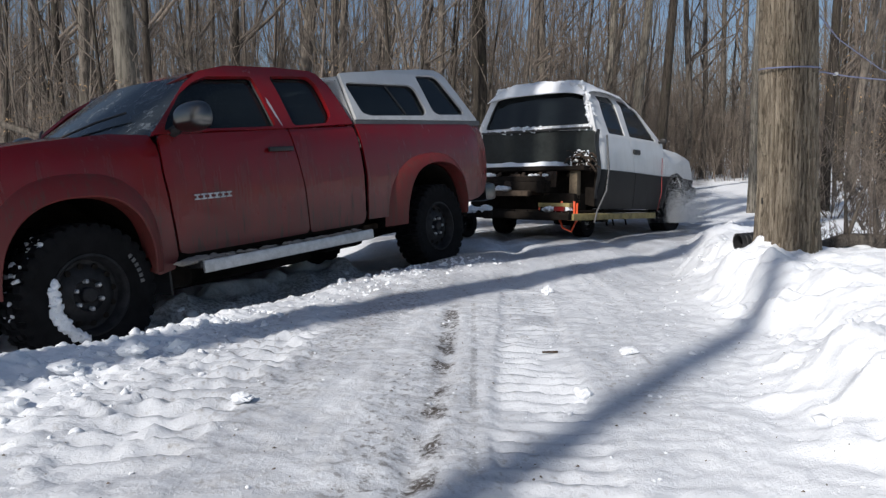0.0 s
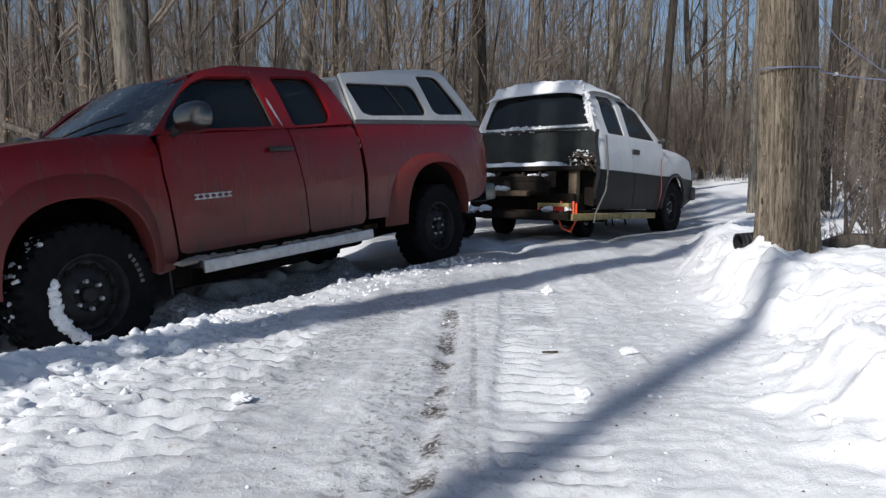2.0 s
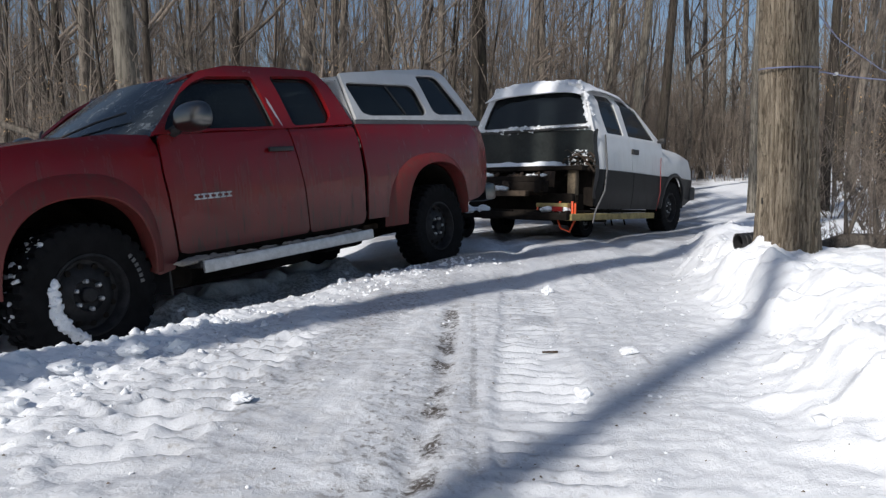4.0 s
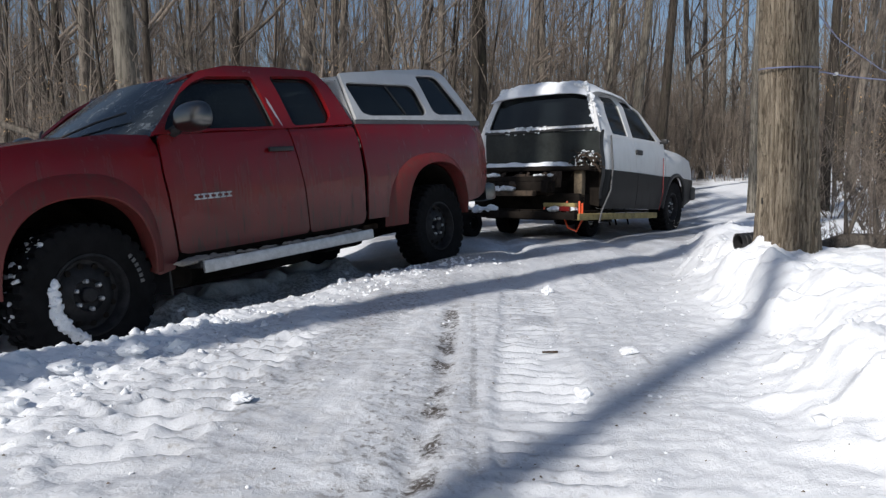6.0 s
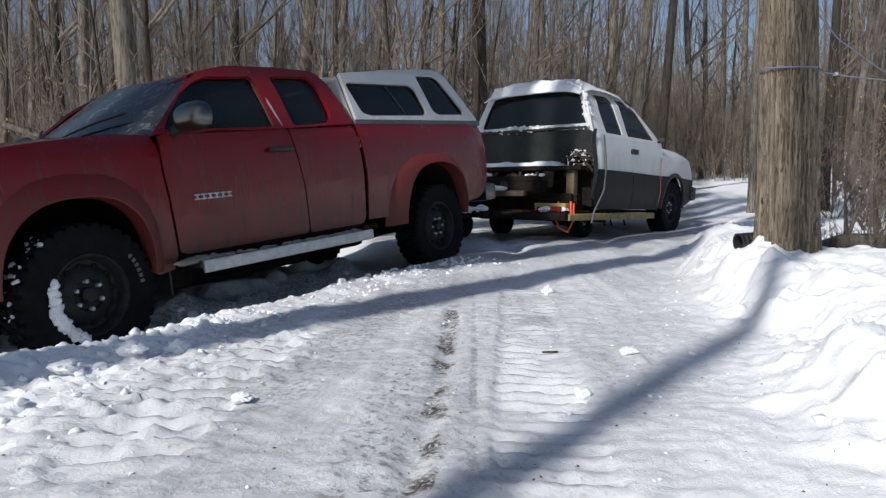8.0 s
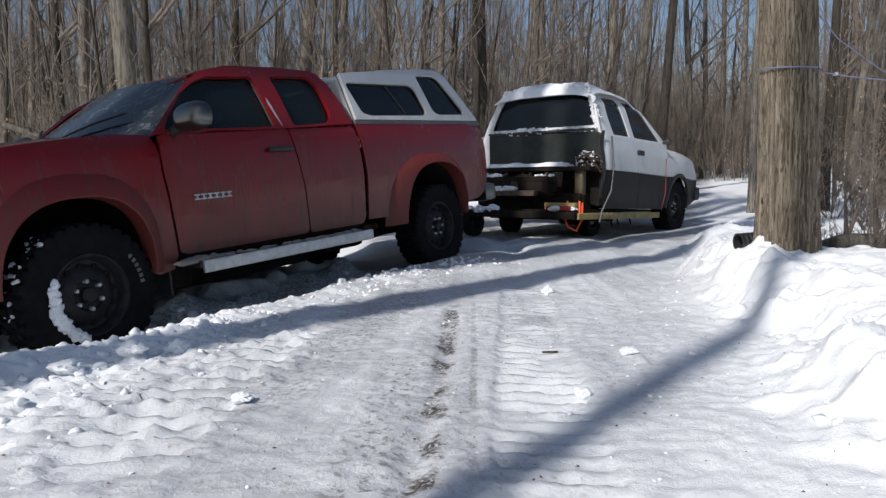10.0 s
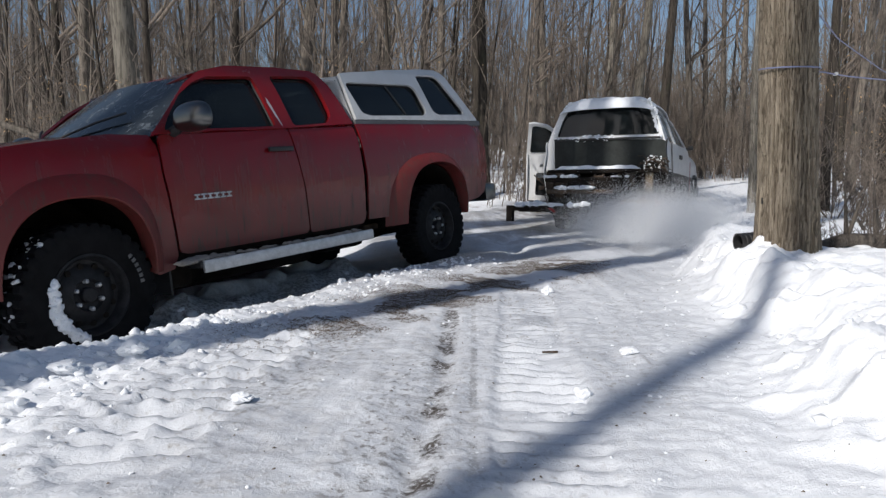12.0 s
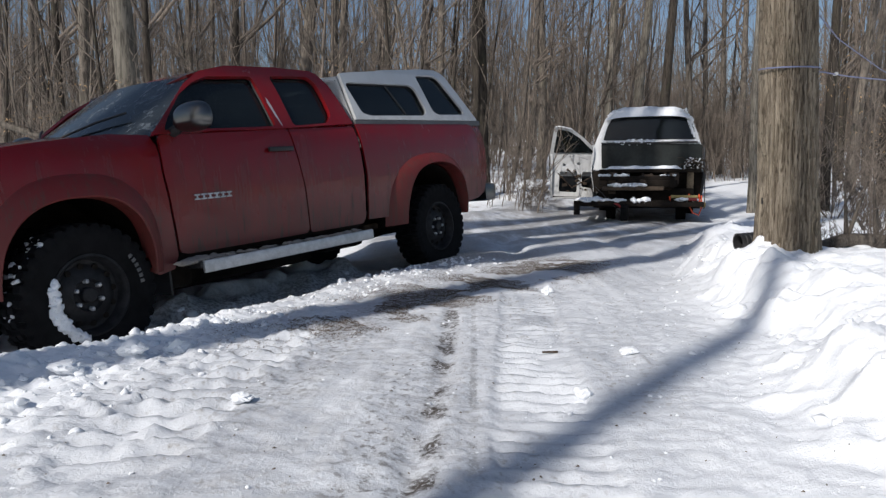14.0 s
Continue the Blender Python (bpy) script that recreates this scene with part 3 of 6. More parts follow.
def red_pickup():
    truck = thing("pickup_truck", "dirty red pickup truck with white cap, parked in roadside snow", "pickup truck",
                  pose(*TRUCK_AT, 3.475, 4.282, TRUCK_YAW))

    def both(name, outline, shape, material, holes=(), thick=0.018, label="", inset=0.0, parent=truck):
        out = []
        for s in (1, -1):
            bm = sheet(outline, lambda a, b: (a, s * (shape(a, b) - inset), b), holes, 0.07, thick)
            out.append(part(name, bm, material, parent, label))
        return out

    def arch(cx, cz, a_front, a_back, b, e=2.5, steps=22, lo=-0.10):
        pts = []
        for k in range(steps + 1):
            t = math.pi * k / steps
            c, s = math.cos(t), math.sin(t)
            a = a_front if c > 0 else a_back
            pts.append((cx + a * math.copysign(abs(c) ** (2 / e), c), cz + b * abs(s) ** (2 / e)))
        return pts

    # doors
    front_door = [(2.705, 1.205), (2.712, 1.0), (2.655, 0.51), (2.60, 0.495), (1.60, 0.495), (1.575, 0.52), (1.60, 0.8), (1.672, 1.235)]
    rear_door = [(1.66, 1.235), (1.588, 0.8), (1.563, 0.51), (1.54, 0.495), (0.98, 0.495), (0.945, 0.54), (0.945, 0.92), (0.962, 1.255)]
    doors = both("front_door", rounded(front_door, 0.02), red_side, M["red"], label="dirt-streaked red front door")
    rears = both("rear_door", rounded(rear_door, 0.02), red_side, M["red"], label="small rear-hinged red door")
    # character line
    for s in (1, -1):
        bm = bmesh.new()
        tube(bm, [(u, s * (red_side(u, 0.665) + 0.000), 0.665 - 0.01 * math.sin(u)) for u in np.linspace(0.98, 2.62, 16)], 0.008, 6)
        part("door_moulding", bm, M["red"], truck)
    # pillars and window surrounds
    front_win = rounded([(2.66, 1.222), (2.59, 1.31), (2.44, 1.458), (2.30, 1.542), (2.16, 1.592), (1.77, 1.615), (1.765, 1.25)], 0.03)
    back_win = rounded([(1.60, 1.628), (1.20, 1.648), (1.15, 1.60), (1.155, 1.345), (1.24, 1.275), (1.60, 1.252)], 0.035)
    frame_out = [(2.76, 1.19), (2.60, 1.33), (2.37, 1.530), (2.20, 1.628), (1.95, 1.685), (1.5, 1.705), (1.13, 1.70), (1.075, 1.68), (1.015, 1.588), (0.955, 1.27), (1.66, 1.237), (2.705, 1.205)]
    both("window_frame", frame_out, red_side, M["red"], (front_win, back_win), 0.03)
    both("window", front_win, red_side, M["glass"], (), 0.004, "dark tinted side window", 0.016)
    both("window", back_win, red_side, M["glass"], (), 0.004, "dark tinted side window", 0.012)
    for s in (1, -1):
        bm = bmesh.new()
        tube(bm, [(u, s * (red_side(u, w) + 0.002), w) for u, w in ((1.77, 1.61), (1.767, 1.43), (1.765, 1.25))], 0.008, 6)
        tube(bm, [(u, s * (red_side(u, 1.235) + 0.003), 1.236 + 0.012 * (2.6 - u)) for u in np.linspace(1.74, 2.62, 8)], 0.009, 6)
        part("window_trim", bm, M["black"], truck)
        # bright metal strip laid on as the sun's highlight along the frame edge
        bm = bmesh.new()
        tube(bm, [(u, s * (red_side(u, w) + 0.022), w) for u, w in ((1.755, 1.585), (1.735, 1.42), (1.71, 1.26))], [0.008, 0.016, 0.012], 6)
        part("pillar_edge", bm, M["alu"], truck, "bright strip added for the sun glint on the door-frame edge")
    # roof
    crown = line([1.0, 1.15, 1.5, 1.95, 2.12, 2.24, 2.34], [1.63, 1.695, 1.712, 1.690, 1.668, 1.630, 1.570])
    part("roof", sheet([(1.05, -0.61), (2.10, -0.62), (2.24, -0.585), (2.33, -0.46), (2.33, 0.46), (2.24, 0.585), (2.10, 0.62), (1.05, 0.61)], lambda a, b: (a, b, crown(a) + 0.022 * (1 - (b / 0.61) ** 2) * smooth01((2.4 - a) / 0.5) - 0.006), (), 0.07, 0.02), M["red"], truck)
    part("cab_back", sheet([(-0.80, 0.5), (0.80, 0.5), (0.80, 1.27), (0.58, 1.67), (-0.58, 1.67), (-0.80, 1.27)], lambda a, b: (0.965 + 0.08 * smooth01((b - 1.27) / 0.4), a, b),
                           [rounded([(-0.6, 1.3), (0.6, 1.3), (0.48, 1.6), (-0.48, 1.6)], 0.05)], 0.1, 0.03), M["red"], truck)
    # windscreen, cowl and bonnet
    part("windscreen", sheet(rounded([(-0.82, 0), (0.82, 0), (0.63, 1), (-0.63, 1)], 0.04),
                             lambda a, b: (2.93 - 0.60 * b - 0.22 * (a / 0.82) ** 2, a, 1.205 + 0.405 * b + 0.012 * (1 - (a / 0.82) ** 2)), (), 0.12, 0.005), M["sky_streak_glass"], truck, "raked frosty windscreen with reflected sky painted as pale streaks")
    bonnet = line([2.75, 3.0, 3.4, 3.8, 4.0, 4.08], [1.245, 1.250, 1.212, 1.15, 1.08, 0.98])
    part("bonnet", sheet([(2.74, -0.76), (4.05, -0.66), (4.05, 0.66), (2.74, 0.76)], lambda a, b: (a, b, bonnet(a) - 0.06 * (b / 0.74) ** 4 + 0.012 * (abs(b) < 0.35)), (), 0.08, 0.02), M["red"], truck)
    for s in (1, -1):
        bm = bmesh.new()
        tube(bm, [(2.90, s * 0.1, 1.26), (2.76, s * 0.35, 1.34), (2.66, s * 0.52, 1.38)], 0.008, 6)
        part("wiper", bm, M["black"], truck)
    # front wings and the load bed, cut out round the wheels
    wing_arch = arch(3.236, 0.42, 0.425, 0.395, 0.475)
    wing = [(2.72, 1.205), (2.727, 1.0), (2.672, 0.50), (2.70, 0.42), (2.80, 0.40)] + wing_arch[::-1] + [(3.72, 0.42), (4.02, 0.52), (4.08, 0.75), (4.03, 1.0), (3.8, 1.12), (3.4, 1.170), (2.98, 1.212)]

    def wing_side(u, w):
        v = red_side(u, min(w, 1.21))
        return v - 0.10 * smooth01((w - 1.06) / 0.2) ** 2

    both("front_wing", wing, wing_side, M["red"], label="red front wing with salt film")
    bed_arch = arch(-0.04, 0.43, 0.50, 0.47, 0.515)
    bed = [(0.925, 1.275), (0.90, 0.92), (0.905, 0.52), (0.48, 0.51)] + bed_arch + [(-0.53, 0.53), (-0.78, 0.55), (-0.95, 0.60), (-1.02, 0.72), (-1.04, 1.02), (-0.99, 1.275)]

    def bed_side(u, w):
        return red_side(0, min(w, 1.22)) - 0.05 * smooth01((-u - 0.6) / 0.5) ** 2 - 0.03 * smooth01((w - 1.2) / 0.1)

    both("bed_side", bed, bed_side, M["red"], label="red load bed side streaked with dirt")
    # bolted-on arch flares
    def flare(cx, cz, inner, outer, side, front):
        bm = bmesh.new()
        rows = []
        inn, out = arch(cx, cz, *inner, 2.5, 30), arch(cx, cz, *outer, 2.6, 30)
        for (iu, iw), (ou, ow) in zip(inn, out):
            base = (wing_side if front else bed_side)(ou, min(ow, 1.15))
            row = []
            for k, lift in ((0.0, 0.070), (0.06, 0.078), (0.30, 0.068), (0.62, 0.045), (0.90, 0.018), (1.0, 0.001)):
                u, w = iu + (ou - iu) * k, iw + (ow - iw) * k
                row.append(bm.verts.new((u, side * (base + lift * (0.9 if front else 1.0)), w)))
            row.insert(0, bm.verts.new((iu, side * (base - 0.06), iw)))
            rows.append(row)
        for a, b in zip(rows, rows[1:]):
            for k in range(len(a) - 1):
                bm.faces.new((a[k], a[k + 1], b[k + 1], b[k]))
        bmesh.ops.recalc_face_normals(bm, faces=bm.faces)
        return bm

    for s in (1, -1):
        part("arch_flare", flare(3.236, 0.42, (0.415, 0.385, 0.465), (0.50, 0.475, 0.61), s, True), M["flare"], truck, "wide red wheel arch flare")
        part("arch_flare", flare(-0.04, 0.43, (0.49, 0.46, 0.50), (0.72, 0.53, 0.60), s, False), M["flare"], truck, "wide red wheel arch flare")
        for cx in (3.236, 0.0):
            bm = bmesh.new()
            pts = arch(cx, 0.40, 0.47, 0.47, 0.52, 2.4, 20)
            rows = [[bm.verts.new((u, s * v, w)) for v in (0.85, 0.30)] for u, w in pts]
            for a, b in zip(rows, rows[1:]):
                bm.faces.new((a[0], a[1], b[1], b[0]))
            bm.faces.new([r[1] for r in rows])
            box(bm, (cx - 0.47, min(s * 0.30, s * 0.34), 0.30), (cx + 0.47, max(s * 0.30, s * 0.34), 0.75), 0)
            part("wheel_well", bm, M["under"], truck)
    # tailgate, bumpers, grille
    part("tailgate", sheet(rounded([(-0.74, 0.62), (0.74, 0.62), (0.74, 1.26), (-0.74, 1.26)], 0.03), lambda a, b: (-1.035 + 0.03 * smooth01((b - 1.1) / 0.2), a, b), (), 0.15, 0.03), M["red"], truck)
    for s in (1, -1):
        part("tail_lamp", boxed((-1.052, s * 0.76 - 0.055, 0.80), (-0.965, s * 0.76 + 0.055, 1.20), 0.02), M["lamp_red"], truck, "red tail lamp")
    part("rear_bumper", boxed((-1.20, -0.86, 0.50), (-0.98, 0.86, 0.68), 0.05), M["chrome"], truck, "dull chrome rear bumper")
    part("front_bumper", boxed((3.88, -0.84, 0.46), (4.16, 0.84, 0.72), 0.08), M["red"], truck)
    part("grille", boxed((4.03, -0.42, 0.78), (4.10, 0.42, 1.02), 0.03), M["black"], truck)
    for s in (1, -1):
        part("headlamp", boxed((3.90, s * 0.66 - 0.15, 0.80), (4.07, s * 0.66 + 0.15, 1.0), 0.04), M["chrome"], truck)
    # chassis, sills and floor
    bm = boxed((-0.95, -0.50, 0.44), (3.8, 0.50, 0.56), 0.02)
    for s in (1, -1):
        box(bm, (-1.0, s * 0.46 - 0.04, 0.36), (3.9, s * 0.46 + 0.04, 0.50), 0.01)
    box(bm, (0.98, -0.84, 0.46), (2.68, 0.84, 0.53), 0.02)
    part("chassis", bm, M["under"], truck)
    # dark block added under the cab to cover sunlit snow beyond
    part("under_cab_block", boxed((1.0, -0.62, 0.20), (2.55, 0.30, 0.46), 0.06), M["under"], truck, "dark block for tank and gearbox, added to hide lit snow")
    # body mount drawn out across the truck, which covers lit snow too
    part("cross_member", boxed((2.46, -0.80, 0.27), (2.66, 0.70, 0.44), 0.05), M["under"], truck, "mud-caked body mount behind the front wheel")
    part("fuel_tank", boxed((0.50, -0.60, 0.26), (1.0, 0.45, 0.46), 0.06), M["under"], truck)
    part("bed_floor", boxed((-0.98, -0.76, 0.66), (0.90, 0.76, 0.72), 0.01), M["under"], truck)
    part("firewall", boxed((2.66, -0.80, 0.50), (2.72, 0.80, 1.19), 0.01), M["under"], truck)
    part("cabin_lining", boxed((0.99, -0.78, 0.52), (2.66, 0.78, 0.60), 0.01), M["black"], truck)
    for u in (1.25, 2.05):
        for s in (1, -1):
            bm = boxed((u - 0.22, s * 0.38 - 0.24, 0.6), (u + 0.25, s * 0.38 + 0.24, 0.88), 0.05)
            box(bm, (u - 0.24, s * 0.38 - 0.23, 0.85), (u - 0.12, s * 0.38 + 0.23, 1.30), 0.05)
            box(bm, (u - 0.22, s * 0.38 - 0.12, 1.30), (u - 0.14, s * 0.38 + 0.12, 1.47), 0.03)
            part("seat", bm, M["grey_trim"], truck)
    part("dashboard", boxed((2.50, -0.76, 0.98), (2.95, 0.76, 1.17), 0.05), M["black"], truck)
    bm = bmesh.new()
    lathe(bm, [(0.18, -0.012), (0.192, 0), (0.18, 0.012), (0.168, 0)], 32, pose(2.42, 0.38, 1.12, 0, 0, 0) @ pose(0, 0, 0, 0, 0, 90) @ pose(0, 0, 0, 25, 0, 0), True)
    part("steering_wheel", bm, M["black"], truck)
    bm = bmesh.new()
    for cx in (0.0, 3.236):
        tube(bm, [(cx, -0.74, 0.39), (cx, 0.74, 0.39)], 0.045, 10)
        lathe(bm, [(0.001, -0.14), (0.11, -0.10), (0.13, 0), (0.11, 0.10), (0.001, 0.14)], 16, Matrix.Translation((cx, 0.12, 0.39)))
    tube(bm, [(0.1, 0.12, 0.42), (2.4, 0.05, 0.46)], 0.035, 8)
    for s in (1, -1):
        box(bm, (-0.65, s * 0.56 - 0.03, 0.40), (0.65, s * 0.56 + 0.03, 0.45), 0.01)
    part("axles", bm, M["rust"], truck)
    part("mud_flap", boxed((2.715, 0.60, 0.26), (2.73, 0.84, 0.52), 0.004), M["black"], truck)
    # running boards with packed snow
    for s in (1, -1):
        lo, hi = min(s * 0.86, s * 1.0), max(s * 0.86, s * 1.0)
        board = part("running_board", boxed((1.03, lo, 0.405), (2.62, hi, 0.445), 0.015), M["black"], truck, "black running board with a bright scuffed edge")
        part("board_edge", boxed((1.03, s * 1.0 - 0.012, 0.375), (2.60, s * 1.0 + 0.012, 0.452), 0.01), M["alu"], board, "bright scuffed aluminium edge")
        for u in (1.2, 1.8, 2.4):
            part("board_bracket", tube(bmesh.new(), [(u, s * 0.5, 0.44), (u, s * 0.9, 0.41)], 0.02, 6), M["under"], board)
    rnd = random.Random(5)
    spots = [(rnd.uniform(1.1, 2.65), rnd.uniform(0.88, 0.96), 0.452, rnd.uniform(0.008, 0.035)) for _ in range(70)]
    spots += [(rnd.uniform(2.50, 2.70), rnd.uniform(0.86, 0.95), 0.45, rnd.uniform(0.02, 0.055)) for _ in range(22)]
    part("packed_snow", snow_lumps(spots, 3, 0.4), M["dirty_snow"], truck, "dirty snow packed on the running board", 70, "stuff")
    # cap on the load bed
    cap_out = [(0.90, 1.31), (0.90, 1.69), (0.72, 1.712), (-0.32, 1.805), (-0.56, 1.81), (-0.63, 1.78), (-0.93, 1.335), (-0.93, 1.31)]
    hole1 = rounded([(0.875, 1.595), (0.84, 1.62), (0.0, 1.637), (-0.07, 1.60), (-0.115, 1.39), (-0.05, 1.352), (0.71, 1.342), (0.80, 1.365)], 0.03)
    hole2 = rounded([(-0.15, 1.735), (-0.46, 1.745), (-0.52, 1.72), (-0.75, 1.41), (-0.72, 1.37), (-0.30, 1.362), (-0.22, 1.39)], 0.03)
    cap_side = lambda u, w: 0.822 - (w - 1.31) * 0.36 - 0.5 * max(0, w - 1.74)
    caps = both("cap_side", cap_out, cap_side, M["cap_white"], (hole1, hole2), 0.025, "white fibreglass cap side")
    both("cap_window", hole1, cap_side, M["glass"], (), 0.004, "tinted sliding cap window", 0.012)
    both("cap_window", hole2, cap_side, M["glass"], (), 0.004, "tinted slanted cap window", 0.012)
    for s in (1, -1):
        bm = bmesh.new()
        for loop in (hole1, hole2):
            pts = [(u, s * (cap_side(u, w) + 0.001), w) for u, w in loop]
            tube(bm, pts + pts[:1], 0.008, 5, False)
        tube(bm, [(0.33, s * (cap_side(0, 1.62) - 0.004), 1.622), (0.18, s * (cap_side(0, 1.37) - 0.004), 1.372)], 0.008, 5)
        part("window_seal", bm, M["black"], truck)
        part("cap_rail", boxed((-1.0, s * 0.815 - 0.03, 1.268), (0.91, s * 0.815 + 0.025, 1.318), 0.01), M["grey_trim"], truck, "dark grey rail under the cap")
    cap_top = line([-0.65, -0.57, -0.32, 0.72, 0.92], [1.775, 1.80, 1.80, 1.712, 1.66])
    part("cap_roof", sheet([(-0.63, -0.66), (0.91, -0.66), (0.91, 0.66), (-0.63, 0.66)], lambda a, b: (a, b, cap_top(a) + 0.035 * (1 - (b / 0.66) ** 2) - 0.012), (), 0.1, 0.02), M["cap_white"], truck)
    part("cap_back", sheet([(-0.80, 0), (0.80, 0), (0.64, 1), (-0.64, 1)], lambda a, b: (-0.92 + 0.30 * b, a, 1.315 + 0.475 * b), [rounded([(-0.66, 0.12), (0.66, 0.12), (0.55, 0.86), (-0.55, 0.86)], 0.06)], 0.15, 0.025), M["cap_white"], truck)
    part("cap_back_window", sheet(rounded([(-0.66, 0.12), (0.66, 0.12), (0.55, 0.86), (-0.55, 0.86)], 0.06), lambda a, b: (-0.91 + 0.30 * b, a, 1.315 + 0.475 * b), (), 0.2, 0.004), M["glass"], truck)
    part("cap_front", sheet([(-0.80, 1.3), (0.80, 1.3), (0.66, 1.68), (-0.66, 1.68)], lambda a, b: (0.89, a, b), [rounded([(-0.6, 1.36), (0.6, 1.36), (0.5, 1.6), (-0.5, 1.6)], 0.05)], 0.2, 0.02), M["cap_white"], truck)
    # mirrors, handles, badge
    for s in (1, -1):
        bm = bmesh.new()
        bmesh.ops.create_uvsphere(bm, u_segments=24, v_segments=14, radius=1.0)
        for v in bm.verts:
            x, y, z = v.co
            x = x * 0.085 if x > 0 else x * 0.03
            v.co = Vector((2.55 + x * (1.1 - 0.2 * z), s * (1.03 + 0.155 * math.copysign(abs(y) ** 0.75, y) * (1 - 0.08 * z)), 1.300 + 0.088 * math.copysign(abs(z) ** 0.75, z)))
        mirror = part("wing_mirror", bm, M["chrome"], doors[0 if s > 0 else 1], "chromed door mirror housing")
        bm = bmesh.new()
        tube(bm, [(2.60, s * 0.84, 1.215), (2.59, s * 0.89, 1.235), (2.57, s * 0.96, 1.27)], [0.035, 0.032, 0.028], 8)
        box(bm, (2.52, s * 0.85 - 0.02, 1.19), (2.68, s * 0.85 + 0.02, 1.235), 0.012)
        part("mirror_arm", bm, M["black"], mirror)
        bm = bmesh.new()
        v0 = red_side(1.8, 1.10) + 0.012
        box(bm, (1.685, s * (v0 + 0.028) - 0.010, 1.085), (1.905, s * (v0 + 0.028) + 0.010, 1.117), 0.009)
        box(bm, (1.70, s * (v0 + 0.008) - 0.022, 1.088), (1.73, s * (v0 + 0.008) + 0.022, 1.114), 0.005)
        box(bm, (1.86, s * (v0 + 0.008) - 0.022, 1.088), (1.89, s * (v0 + 0.008) + 0.022, 1.114), 0.005)
        handle = part("door_handle", bm, M["black"], doors[0 if s > 0 else 1])
        part("handle_recess", boxed((1.71, s * v0 - 0.004, 1.06), (1.86, s * v0 + 0.004, 1.10), 0.003), M["black"], handle)
        # small model badge, kept as a plain bright strip with cuts
        bm = bmesh.new()
        for k in range(6):
            a = 2.535 - k * 0.048
            box(bm, (a - 0.040, s * (belly(0.835) + 0.024) - 0.004, 0.812), (a, s * (belly(0.835) + 0.024) + 0.004, 0.822), 0.002)
            box(bm, (a - 0.040, s * (belly(0.835) + 0.024) - 0.004, 0.838), (a, s * (belly(0.835) + 0.024) + 0.004, 0.848), 0.002)
            box(bm, (a - 0.026, s * (belly(0.835) + 0.024) - 0.004, 0.812), (a - 0.014, s * (belly(0.835) + 0.024) + 0.004, 0.846), 0.002)
        part("badge", bm, M["alu"], doors[0 if s > 0 else 1], "small bright badge bars on the door")
    # wheels
    steer = 4
    for s in (1, -1):
        for cx, front in ((3.236, True), (0.0, False)):
            w = wheel(truck, (cx - (0 if front else 0.06), s * 0.775, 0.366 if front else 0.350), s, 0.388, 0.25, 0.212, letters=front)
            if front:
                w.rotation_euler[2] = radians(steer)
            w.rotation_euler[1] = radians(35 if front else 120)
    bm = snow_lumps([(3.236 + 0.205 * math.cos(0.42 - 0.052 * k), 0.898, 0.372 + 0.235 * math.sin(0.42 - 0.052 * k), 0.020 + 0.010 * math.sin(0.1 * k) + 0.004 * math.sin(1.7 * k)) for k in range(34)], 11, 1.0)
    part("wheel_snow", bm, M["snow"], truck, "snow packed in the front wheel", 70, "stuff")
    rnd = random.Random(61)
    spots = []
    for _ in range(46):
        a = radians(rnd.uniform(-12, 62))
        spots.append((3.236 + 0.372 * math.cos(a), rnd.uniform(0.68, 0.90), 0.366 + 0.372 * math.sin(a), rnd.uniform(0.006, 0.018)))
    part("tread_snow", snow_lumps(spots, 19, 1.0), M["snow"], truck, "bits of snow caught in the tyre tread", 70, "stuff")
    return truck


red_pickup()


# ---- the white pickup cab without its bed, its tail carried on a timber trailer ----
def white_side(u, w):
    if w <= 1.30:
        v = float(np.interp(w, [0.3, 0.45, 0.6, 0.86, 1.1, 1.3], [0.93, 0.955, 0.975, 0.985, 0.975, 0.935]))
    else:
        v = 0.935 - (w - 1.30) * 0.42 - 0.5 * max(0, w - 1.76)
    v -= 0.07 * smooth01((u - 2.3) / 1.0) ** 2
    v -= 0.05 * smooth01((0.12 - u) / 0.12) ** 2
    return v


